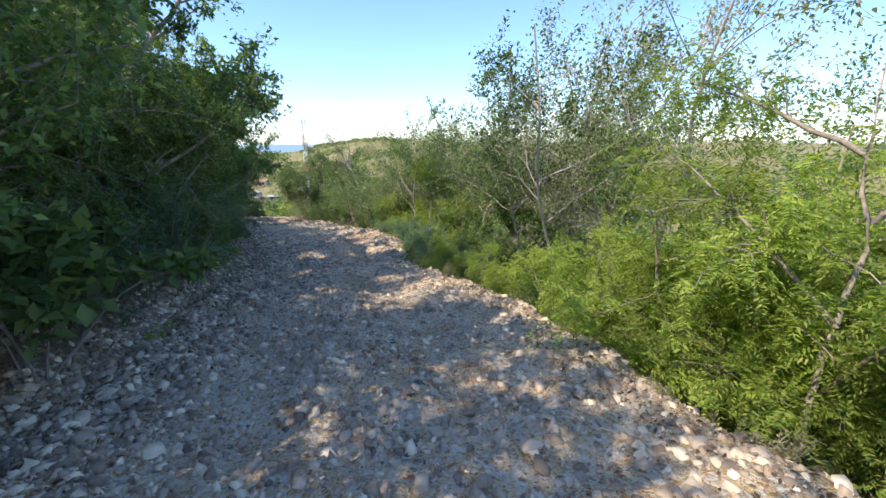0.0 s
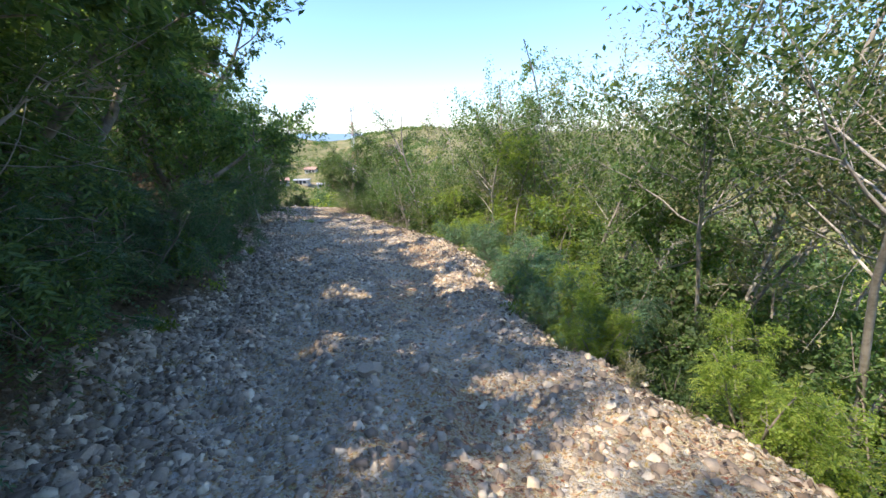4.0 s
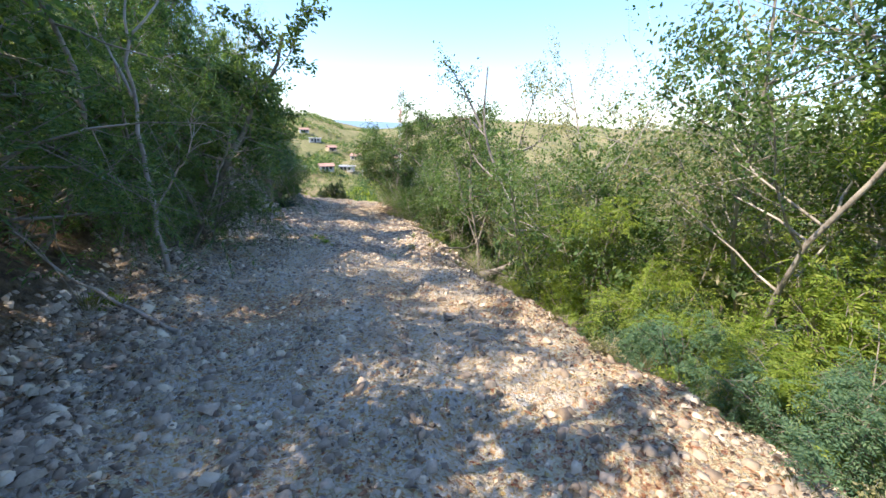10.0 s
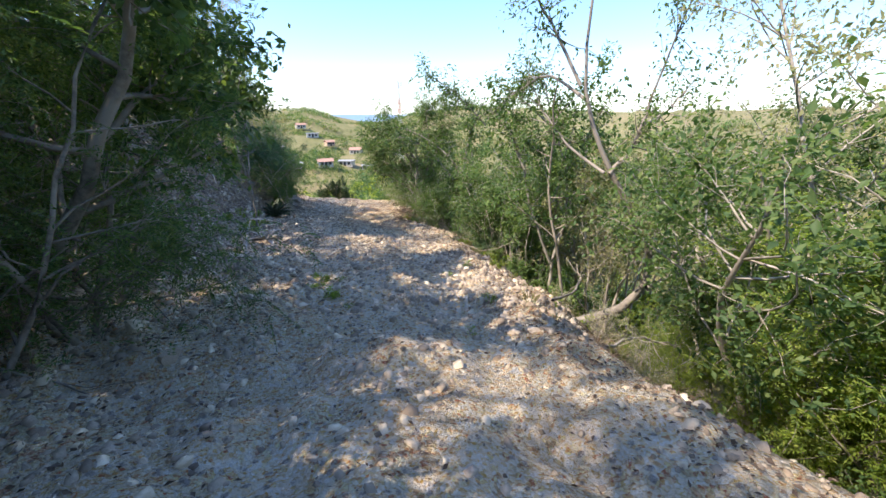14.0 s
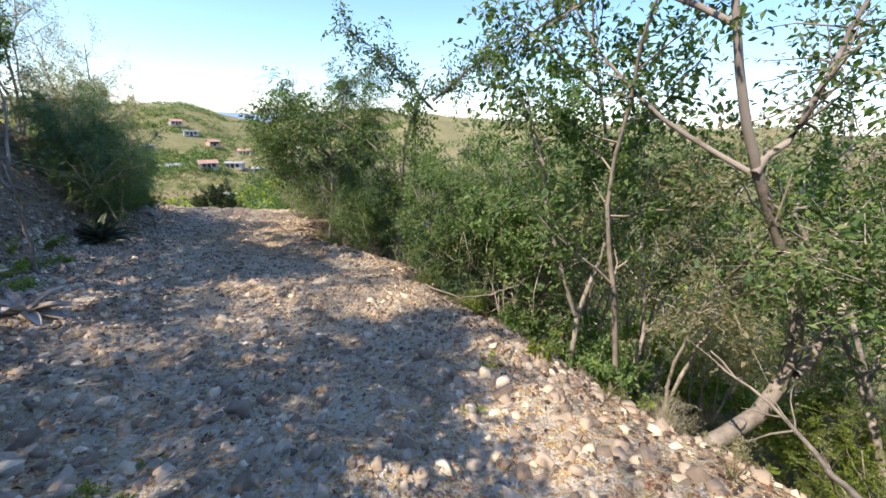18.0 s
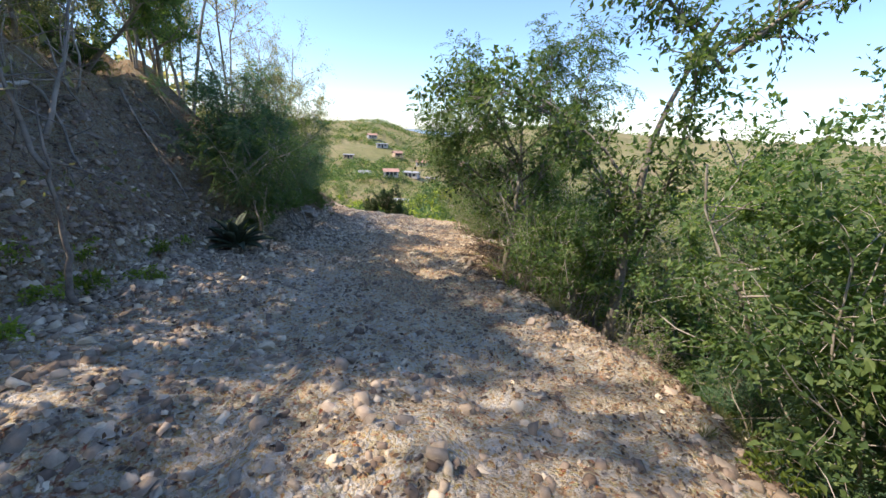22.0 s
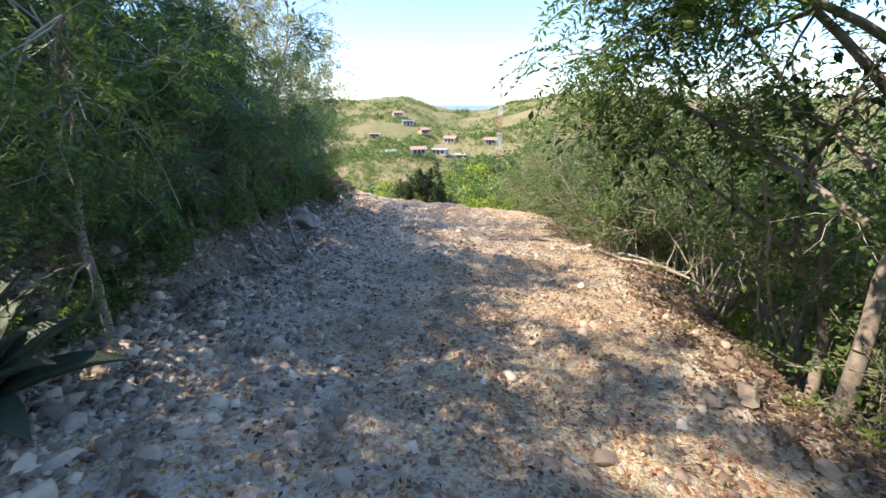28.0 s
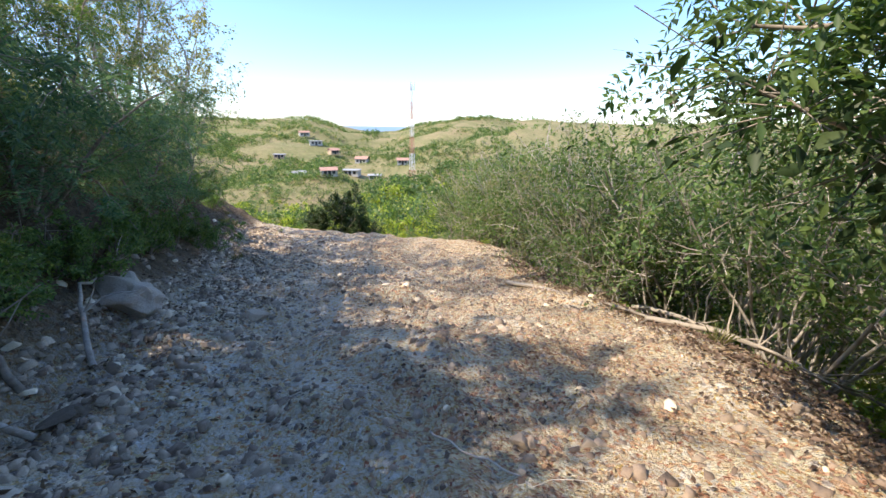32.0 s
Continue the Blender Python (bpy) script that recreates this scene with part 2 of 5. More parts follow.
WALL_WHITE = plain("white_wall", (0.48, 0.45, 0.4), 0.85, 1.0, 0.1)
WALL_OCHRE = plain("ochre_wall", (0.5, 0.36, 0.24), 0.85, 1.0, 0.15)
ROOF_TILE = plain("clay_roof", (0.42, 0.25, 0.19), 0.85, 1.5, 0.25)
ROOF_RED = plain("red_sheet_roof", (0.6, 0.09, 0.07), 0.6, 0.5, 0.15)
ROOF_GREY = plain("grey_sheet_roof", (0.36, 0.36, 0.36), 0.6, 0.6, 0.15)
DARK_GAP = plain("dark_opening", (0.03, 0.03, 0.035), 0.6, 2, 0.2)
# mast red, dulled in its base colour to carry the distance haze
HAZED_RED_STEEL = plain("hazed_red_painted_steel", (0.45, 0.16, 0.13), 0.6, 3, 0.15)
WHITE_STEEL = plain("white_painted_steel", (0.7, 0.7, 0.7), 0.6, 3, 0.1)

# the lie of the land: the track's axis x(y), its height z(y), and its two edges
AXIS = ((-30, 11), (-12, 4.6), (-5, 1.8), (0, 0), (5, -1.45), (10, -3.3), (15, -5.8), (20, -8.0), (25, -10.6), (29, -13.2), (33, -15.2), (38, -17.3), (44, -20), (60, -28))
RISE = ((-30, 3), (-12, 1.2), (-5, 0.45), (0, -0.12), (2.8, -0.48), (5, -0.78), (8.4, -1.3), (12, -1.5), (14.7, -1.82), (16.7, -2.1), (19, -2.5), (23.5, -3.33),
        (26.2, -3.83), (29, -4.32), (32, -4.65), (36, -5.5), (38, -5.7), (41, -6.3), (44, -7.6), (50, -10.5), (60, -14), (80, -19))
EDGE_R = ((-12, 2.4), (2, 2.4), (6, 2.6), (8, 2.1), (10, 1.9), (13, 2.75), (16, 2.5), (18.5, 1.8), (21.5, 2.3), (24, 2.3), (27, 2.85), (29, 2.4), (31, 2.6), (33.5, 3.6), (36, 3.1), (40, 3.2), (44, 3.5))
EDGE_L = ((-12, -2), (3, -2), (7, -1.85), (10, -1.6), (13, -1.9), (16, -2.9), (19, -3.6), (21.5, -3.1), (23, -3.0), (25, -3.1), (27.3, -2.6), (28.6, -2.3), (30, -2.0), (33, -2.1), (35, -2.6), (39, -3.5), (44, -4))


def along(knots, y):
    k = np.array(knots)
    return sum(np.interp(np.asarray(y, float) + d, k[:, 0], k[:, 1]) for d in (-0.9, -0.3, 0.3, 0.9)) / 4


def stretch(y):
    return np.sqrt(1 + (along(AXIS, np.asarray(y) + 1) - along(AXIS, np.asarray(y) - 1)) ** 2 / 4)


def smooth(v, lo, hi):
    k = np.clip((v - lo) / (hi - lo), 0, 1)
    return k * k * (3 - 2 * k)


def wave(x, y, size, seed):
    """Cheap rolling noise, about -1 to 1, with bumps of the given size."""
    r = np.random.RandomState(seed)
    out = 0
    for k in range(7):
        a, p, f = r.uniform(0, 6.283), r.uniform(0, 6.283), r.uniform(0.7, 1.9) * 6.283 / (2.2 * size)
        out = out + np.sin((x * math.cos(a) + y * math.sin(a)) * f + p)
    return out / 3.2


EYE_X, EYE_Y, EYE_Z = -13.0, 29.0, -2.8
SKYLINE = ((-180, 2.5), (-120, 1.5), (-75, 0.9), (-50, 0.2), (-30, 0.5), (-12, 0.1), (0, 0.55), (8, 0.7), (13, 0.35), (17, -0.3), (20, -1.3), (26, -1.3), (28.5, -0.2), (31, 0.3), (33, 0.42), (36, 0.15), (45, 0.3), (70, 1.5), (180, 2.5))


def land(x, y):
    """Height of the ground, for arrays of places."""
    x, y = np.asarray(x, float), np.asarray(y, float)
    u = (x - along(AXIS, y)) / stretch(y)
    base, left, right = along(RISE, y), along(EDGE_L, y), along(EDGE_R, y)
    dl, dr = np.maximum(0, left - u), np.maximum(0, u - right)
    cut = smooth(y, 18, 22) * (1 - smooth(y, 29, 32))
    high, steep = 1.0 + 1.25 * cut, 0.75 + 1.5 * cut
    bank = high * (1 - np.exp(-dl * steep / high)) + 0.38 * dl / (1 + dl / 45)
    bank = bank * (1 - smooth(y, 36, 47)) + 0.2 * wave(x, y, 0.8, 5) * smooth(dl, 0.2, 1.5) * (1 - smooth(y, 36, 47))
    bank = bank + cut * smooth(dl, 0.3, 1.2) * (0.1 * wave(x, y, 0.55, 6) + 0.05 * wave(x, y, 0.28, 7))
    dr = dr * dr / (dr + 0.45)
    drop = 1.9 * (1 - np.exp(-dr * 0.95 / 1.9)) + 0.34 * dr
    ruts = -0.07 * np.exp(-((u + 0.75) / 0.28) ** 2) - 0.07 * np.exp(-((u - 0.95) / 0.3) ** 2)
    hump = 0.05 * np.exp(-((u - right + 0.35) / 0.3) ** 2) + 0.10 * np.exp(-((u - left - 0.2) / 0.4) ** 2)
    near = base + bank - drop + ruts + hump + 0.045 * wave(x, y, 0.35, 1) + 0.018 * wave(x, y, 0.17, 4) + 0.05 * wave(x, y, 1.3, 2) + (0.18 * wave(x, y, 1.6, 3) * np.clip(dl + dr - 0.3, 0, 1.5))
    # the country round about, by direction and distance from the end of the track
    dx, dy = x - EYE_X, y - EYE_Y
    far_r, az = np.hypot(dx, dy) + 1e-6, np.degrees(np.arctan2(-dx, dy))
    k = np.array(SKYLINE)
    crest = EYE_Z + 450 * np.tan(np.radians(np.interp(az, k[:, 0], k[:, 1])))
    side = smooth(az, -45, 24)
    floor_z, floor_r = -12 - 12 * side, 36 + 60 * side
    up = smooth(far_r, floor_r, 430)
    up = up ** (0.6 + 0.5 * side)
    country = floor_z + (crest - floor_z) * up
    country = country + (3.2 * wave(x, y, 45, 8) + 1.3 * wave(x, y, 14, 9)) * smooth(far_r, 40, 140) * (1 - 0.75 * smooth(far_r, 330, 440))
    plain_z = -42.0
    country = country + (plain_z - country) * smooth(far_r, 470, 900)
    out_r, out_f, out_l = smooth(u - right, 6, 26), smooth(y, 44, 62), smooth(-u, 60, 140)
    behind = 1 - smooth(y, -60, -20)
    w = np.maximum.reduce([out_r, out_f, out_l, behind * 0])
    return near * (1 - w) + country * w


def spot(y, u, sink=0.0):
    """A point on the ground at y along the track and u metres to the side of its axis."""
    x = float(along(AXIS, y) + u * stretch(y))
    return Vector((x, y, float(land(x, y)) - sink))


def rest(x, y, sink=0.0):
    return Vector((x, y, float(land(x, y)) - sink))


def part(name, verts, faces, material, parent=None, label="", even=True):
    me = bpy.data.meshes.new(name)
    me.from_pydata(verts if isinstance(verts, list) else verts.tolist(), [], faces if isinstance(faces, list) else faces.tolist())
    me.materials.append(material)
    if even:
        me.shade_smooth()
    ob = new(name, me)
    ob.parent = parent
    if label:
        ob["label"] = label
    return ob


def swift(name, verts, faces, material, parent=None, label="", even=False):
    """A large mesh of triangles or quads from arrays."""
    me = bpy.data.meshes.new(name)
    count, sides = len(faces), faces.shape[1]
    me.vertices.add(len(verts))
    me.vertices.foreach_set("co", np.asarray(verts, np.float32).ravel())
    me.loops.add(count * sides)
    me.loops.foreach_set("vertex_index", np.asarray(faces, np.int32).ravel())
    me.polygons.add(count)
    me.polygons.foreach_set("loop_start", np.arange(0, count * sides, sides, dtype=np.int32))
    me.update(calc_edges=True)
    me.materials.append(material)
    if even:
        me.shade_smooth()
    ob = new(name, me)
    ob.parent = parent
    if label:
        ob["label"] = label
    return ob


# ground: one sheet from the track to the horizon
def steps(lo, hi, fine, reach_lo, reach_hi):
    mid = list(np.arange(lo, hi + 1e-6, fine))
    for sign, start, reach in ((-1, lo, reach_lo), (1, hi, reach_hi)):
        step, v, more = fine, start, []
        while abs(v) < reach:
            step *= 1.13
            v += sign * step
            more.append(v)
        mid = more[::-1] + mid if sign < 0 else mid + more
    return np.array(mid)


gx, gy = steps(-25, 7, 0.13, 4500, 4500), steps(-3, 44, 0.13, 4500, 4500)
X, Y = np.meshgrid(gx, gy)
Z = land(X, Y)
nx, ny = len(gx), len(gy)
corner = (np.arange(ny - 1)[:, None] * nx + np.arange(nx - 1)).ravel()
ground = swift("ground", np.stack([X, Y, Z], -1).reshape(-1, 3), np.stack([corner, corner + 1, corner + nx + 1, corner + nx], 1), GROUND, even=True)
tagged(ground, "stony dirt track on a hillside with grass beyond", "ground", kind="structure")
U = (X - along(AXIS, Y)) / stretch(Y)
track = smooth(U - along(EDGE_L, Y), -0.5, 0.3) * smooth(along(EDGE_R, Y) - U, -1.2, 0.1) * (1 - smooth(Y, 42, 46))
cut_face = smooth(Y, 19, 22) * (1 - smooth(Y, 28, 31)) * smooth(U - along(EDGE_L, Y), -4.2, -3.2)
meadow = np.maximum(smooth(U - along(EDGE_R, Y), 3.5, 7), smooth(Y, 43, 47))
clay_part = 0.5 * cut_face * (1 - track) + smooth(Y, 24, 29) * smooth(U, -0.7, 0.5) * track * (0.75 + 0.4 * wave(X, Y, 0.8, 41)) * (1 - 0.8 * smooth(U - along(EDGE_R, Y), -1.1, -0.3))
for key, values in (("clay", np.clip(clay_part, 0, 1)), ("track", np.maximum(track, cut_face * 0.45)), ("meadow", meadow * (1 - track))):
    ground.data.attributes.new(key, "FLOAT", "POINT").data.foreach_set("value", values.ravel().astype(np.float32))


# plants
def tube(path, radii, sides=6):
    """Verts and quads of a tapering tube along a path."""
    path, radii = np.asarray(path, float), np.asarray(radii, float)
    way = np.gradient(path, axis=0)
    way /= np.linalg.norm(way, axis=1)[:, None] + 1e-9
    ref = np.where(np.abs(way[:, 2:3]) > 0.9, np.array([[1.0, 0, 0]]), np.array([[0, 0, 1.0]]))
    a = np.cross(way, ref)
    a /= np.linalg.norm(a, axis=1)[:, None] + 1e-9
    b = np.cross(way, a)
    ang = np.arange(sides) * 2 * math.pi / sides
    ring = path[:, None] + radii[:, None, None] * (np.cos(ang)[None, :, None] * a[:, None] + np.sin(ang)[None, :, None] * b[:, None])
    n = len(path)
    i, j = np.meshgrid(np.arange(n - 1), np.arange(sides), indexing="ij")
    k = (j + 1) % sides
    quads = np.stack([i * sides + j, i * sides + k, (i + 1) * sides + k, (i + 1) * sides + j], -1).reshape(-1, 4)
    return ring.reshape(-1, 3), quads


def join(pieces):
    verts, faces, n = [], [], 0
    for v, f in pieces:
        verts.append(v)
        faces.append(f + n)
        n += len(v)
    return np.concatenate(verts), np.concatenate(faces)


def unit(v):
    return v / (np.linalg.norm(v, axis=-1, keepdims=True) + 1e-9)


def leaves(rng, pos, way, long, wide):
    """Folded, pointed leaves: four corners and two triangles each."""
    n = len(pos)
    way = unit(way)
    side = unit(np.cross(way, unit(rng.normal(size=(n, 3)) * 0.6 + np.array([0, 0, 1.0]))))
    up = np.cross(side, way)
    long, wide = np.broadcast_to(long, n)[:, None], np.broadcast_to(wide, n)[:, None]
    mid = pos + way * long * 0.45 + up * wide * 0.18
    v = np.stack([pos, mid - side * wide * 0.5, pos + way * long - up * long * 0.08, mid + side * wide * 0.5], 1).reshape(-1, 3)
    b = np.arange(n)[:, None] * 4
    f = np.concatenate([b + np.array([0, 3, 2]), b + np.array([0, 2, 1])], 0)
    return v, f


def fronds(rng, pos, way, size, pairs=8, leaflet=0.045, slim=0.32, sag=0.35):
    """Feathered leaves: a midrib with pairs of narrow leaflets."""
    n = len(pos)
    way = unit(way)
    side = unit(np.cross(way, np.array([0, 0, 1.0]) + rng.normal(size=(n, 3)) * 0.35))
    size = np.broadcast_to(size, n)[:, None]
    ps, ws = [], []
    for k in range(pairs):
        s = (k + 1.0) / pairs
        p = pos + way * size * s + np.array([0, 0, -1.0]) * size * sag * s * s
        for sign in (-1, 1):
            ps.append(p)
            ws.append(unit(side * sign + way * 0.45 + rng.normal(size=(n, 3)) * 0.12 + np.array([0, 0, -0.25])))
    ll = leaflet * rng.uniform(0.7, 1.2, n * pairs * 2)
    return leaves(rng, np.concatenate(ps), np.concatenate(ws), ll, ll * slim)


def grow(rng, start, way, length, radius, bend=0.25, rise=0.15, count=8):
    """A wandering path and its radii."""
    p, d, pts = np.array(start, float), unit(np.array(way, float)), []
    for k in range(count):
        pts.append(p.copy())
        d = unit(d + rng.normal(size=3) * bend * 0.5 + np.array([0, 0, rise * 0.3]))
        p = p + d * length / (count - 1)
    return np.array(pts), radius * np.linspace(1, 0.28, count)


def plant(name, seed, height=4.0, stems=3, spread=0.5, radius=0.05, limbs=5, twigs=7, low=0.25, per=16, leaf="simple", long=0.085, bark=None, green=None,
          label="", category="shrub", lean=(0, 0), bend=0.3, droop=0.0, skirt=0.0):
    """A shrub or small tree: stems, limbs with twigs, and a crown of separate leaves. Its foot is at the origin."""
    rng = np.random.RandomState(seed)
    root = new(name)
    tagged(root, label, category)
    root.empty_display_size = 0.2
    ends = []
    for s in range(stems):
        a = s * 6.283 / stems + rng.uniform(-0.5, 0.5)
        out = spread * rng.uniform(0.4, 1.1) if stems > 1 else 0.12
        way = np.array([math.cos(a) * out + lean[0], math.sin(a) * out + lean[1], 1.0])
        h = height * rng.uniform(0.72, 1.0) if stems > 1 else height
        path, rad = grow(rng, (math.cos(a) * radius * 1.2, math.sin(a) * radius * 1.2, -0.15), way, h, radius * rng.uniform(0.75, 1.1), bend, 0.2, 11)
        woods = [tube(path, rad, 6)]
        for b in range(limbs):
            s0 = rng.uniform(low, 0.93)
            i = min(int(s0 * 10), 9)
            p0 = path[i] + (path[i + 1] - path[i]) * (s0 * 10 - i)
            az = rng.uniform(0, 6.283)
            w = np.array([math.cos(az), math.sin(az), rng.uniform(0.1, 0.95) - droop])
            ln = height * rng.uniform(0.22, 0.42) * (1.15 - 0.6 * s0)
            lp, lr = grow(rng, p0, w, ln, rad[i] * 0.55, bend * 1.2, 0.1 - droop, 7)
            woods.append(tube(lp, lr, 4))
            ends.append((lp[-1], lp[-1] - lp[-3], ln * 0.5))
            for k in range(twigs):
                j = rng.randint(2, 7)
                tw = unit(rng.normal(size=3) + unit(lp[j] - lp[j - 1]) * 0.9 + np.array([0, 0, 0.15 - droop]))
                tp, tr = grow(rng, lp[j], tw, ln * rng.uniform(0.3, 0.6), lr[j] * 0.5, 0.4, -droop, 4)
                woods.append(tube(tp, np.maximum(tr, 0.0025), 3))
                ends.append((tp[-1], tp[-1] - tp[1], np.linalg.norm(tp[-1] - tp[0])))
        part("trunk" if stems == 1 else "stem", *join(woods), bark, root)
        ends.append((path[-1], path[-1] - path[-3], height * 0.12))
    pos = np.array([e[0] for e in ends])
    way = unit(np.array([e[1] for e in ends]))
    size = np.array([e[2] for e in ends])
    n = len(ends)
    pick = np.repeat(np.arange(n), per)
    back = rng.uniform(0, 1, len(pick))[:, None]
    at = pos[pick] - way[pick] * size[pick][:, None] * back * 0.9 + rng.normal(size=(len(pick), 3)) * (0.022 + 0.055 * size[pick][:, None])
    dirs = unit(way[pick] * 0.5 + rng.normal(size=(len(pick), 3)) * 0.8 + np.array([0, 0, -0.15 - droop]))
    if leaf == "simple":
        ll = long * rng.uniform(0.6, 1.25, len(pick))
        v, f = leaves(rng, at, dirs, ll, ll * 0.52)
    else:
        v, f = fronds(rng, at, dirs, rng.uniform(0.7, 1.2, len(pick)) * long * 2.6, 10, long * 0.5, 0.3, 0.3 + droop)
    keep = v[:, 2].reshape(-1, 4).min(1) > 0.02
    f = f.reshape(2, -1, 3)[:, keep].reshape(-1, 3)
    swift("crown", v, f, green, root)
    return root


KINDS = {}


def prototype(key, **options):
    """A plant built once, far below the ground sheet's edge of use; copies are set out along the track."""
    KINDS[key] = (plant(**options), [])


def set_plant(key, place, turn=0.0, size=1.0, tilt=(0, 0), label=""):
    first, used = KINDS[key]
    m = Matrix.Translation(place) @ pose(0, 0, 0, tilt[0], tilt[1], turn) @ Matrix.Scale(size, 4)
    if used:
        ob = copy_thing(first, m)
    else:
        ob = first
        ob.matrix_basis = m
    used.append(ob)
    if label:
        ob["label"] = label
    return ob


prototype("airy", name="small_tree", seed=11, height=6.4, stems=2, spread=0.3, radius=0.06, limbs=12, twigs=7, low=0.38, per=30, long=0.09, bark=PALE_BARK, green=LEAF_MID,
          label="thin pale-barked tree with open green crown on the slope", category="tree")
prototype("tall", name="tall_tree", seed=24, height=9.5, stems=2, spread=0.16, radius=0.062, limbs=15, twigs=9, low=0.5, per=38, long=0.085, bark=PALE_BARK, green=LEAF_MID, bend=0.2,
          label="tall pale-barked tree with an open crown rising from the slope", category="tree")
prototype("tall_dusty", name="tall_tree", seed=25, height=9.0, stems=3, spread=0.16, radius=0.06, limbs=10, twigs=8, low=0.5, per=24, long=0.08, bark=PALE_BARK, green=LEAF_GREY, bend=0.2,
          label="tall half-bare tree with dusty leaves rising from the slope", category="tree")
prototype("airy_dusty", name="small_tree", seed=12, height=5.6, stems=3, spread=0.32, radius=0.045, limbs=9, twigs=7, low=0.4, per=22, long=0.08, bark=PALE_BARK, green=LEAF_GREY,
          label="half-bare tree with dusty leaves and pale stems", category="tree")
prototype("feather", name="feathery_shrub", seed=13, height=2.7, stems=5, spread=0.6, radius=0.03, limbs=6, twigs=5, low=0.15, per=7, leaf="frond", long=0.11, bark=BARK, green=LEAF_BRIGHT,
          label="bright green feathery shrub beside the track", category="shrub")
prototype("dark_feather", name="feathery_tree", seed=14, height=5.2, stems=3, spread=0.42, radius=0.05, limbs=11, twigs=8, low=0.1, per=5, leaf="frond", long=0.13, bark=BARK, green=LEAF_DARK, droop=0.12,
          label="dark green feathery tree on the bank above the track", category="tree")
prototype("thick", name="leafy_shrub", seed=15, height=3.0, stems=7, spread=0.5, radius=0.026, limbs=6, twigs=6, low=0.12, per=34, long=0.068, bark=BARK, green=LEAF_MID,
          label="dense many-stemmed green shrub at the track's edge", category="shrub")
prototype("stemmy", name="stemmy_shrub", seed=16, height=3.1, stems=12, spread=0.42, radius=0.018, limbs=4, twigs=5, low=0.42, per=17, long=0.055, bark=DRY_WOOD, green=LEAF_MID,
          label="thicket of thin pale stems with small green leaves", category="shrub")
prototype("dark_bush", name="dark_bush", seed=17, height=2.3, stems=7, spread=0.7, radius=0.024, limbs=6, twigs=5, low=0.04, per=18, long=0.1, bark=BARK, green=LEAF_DARK,
          label="dark leafy bush in the shade of the bank", category="bush")
prototype("weed", name="low_weed", seed=18, height=0.5, stems=7, spread=0.9, radius=0.006, limbs=2, twigs=2, low=0.1, per=7, long=0.065, bark=BARK, green=LEAF_BRIGHT,
          label="low green weed on the stony verge", category="weed")
prototype("leggy", name="leggy_tree", seed=19, height=5.6, stems=1, spread=0.2, radius=0.045, limbs=13, twigs=8, low=0.4, per=32, long=0.09, bark=BARK, green=LEAF_DARK, bend=0.25,
          label="thin-trunked tree with dark leaves on the bank", category="tree")
prototype("canopy", name="spreading_tree", seed=20, height=4.6, stems=2, spread=0.5, radius=0.07, limbs=16, twigs=9, low=0.3, per=46, long=0.09, bark=BARK, green=LEAF_DARK, bend=0.3,
          label="spreading tree with a dense dark green crown", category="tree")
prototype("broad", name="roadside_tree", seed=21, height=5.6, stems=2, spread=0.35, radius=0.06, limbs=14, twigs=9, low=0.3, per=56, long=0.078, bark=PALE_BARK, green=LEAF_MID,
          label="leafy roadside tree with pale bark and hanging leaves", category="tree")
prototype("dry", name="dry_shrub", seed=22, height=2.4, stems=9, spread=0.5, radius=0.014, limbs=5, twigs=6, low=0.2, per=3, long=0.06, bark=DRY_WOOD, green=LEAF_GREY,
          label="dry twiggy shrub with few leaves", category="shrub")
prototype("yellow", name="yellowish_shrub", seed=23, height=2.6, stems=7, spread=0.5, radius=0.02, limbs=6, twigs=6, low=0.12, per=34, long=0.068, bark=BARK, green=LEAF_BRIGHT,
          label="sunlit yellow-green leafy shrub", category="shrub")
prototype("lime", name="feathery_tree", seed=26, height=4.4, stems=5, spread=0.45, radius=0.035, limbs=8, twigs=6, low=0.2, per=8, leaf="frond", long=0.1, bark=BARK, green=LEAF_BRIGHT,
          label="bright lime green feathery tree below the track", category="tree")
prototype("stemmy_dark", name="stemmy_shrub", seed=27, height=3.2, stems=11, spread=0.38, radius=0.018, limbs=5, twigs=5, low=0.4, per=17, long=0.085, bark=DRY_WOOD, green=LEAF_DARK,
          label="dark shrub with many thin pale stems at the edge", category="shrub")
prototype("teal", name="feathery_shrub", seed=28, height=2.0, stems=7, spread=0.75, radius=0.018, limbs=6, twigs=5, low=0.08, per=6, leaf="frond", long=0.08, bark=BARK, green=LEAF_TEAL, droop=0.12,
          label="dark blue-green feathery shrub hanging over the track's edge", category="shrub")
prototype("lime_low", name="yellowish_shrub", seed=29, height=2.2, stems=7, spread=0.6, radius=0.015, limbs=5, twigs=5, low=0.1, per=14, long=0.1, bark=BARK, green=LEAF_LIME,
          label="low sunlit lime-yellow bush beyond the track's end", category="shrub")
prototype("thick_far", name="leafy_shrub", seed=15, height=3.0, stems=6, spread=0.5, radius=0.026, limbs=6, twigs=4, low=0.12, per=20, long=0.1, bark=BARK, green=LEAF_MID,
          label="dense many-stemmed green shrub down the slope", category="shrub")
prototype("yellow_far", name="yellowish_shrub", seed=23, height=2.6, stems=6, spread=0.5, radius=0.02, limbs=6, twigs=4, low=0.12, per=18, long=0.1, bark=BARK, green=LEAF_BRIGHT,
          label="sunlit yellow-green leafy shrub down the slope", category="shrub")
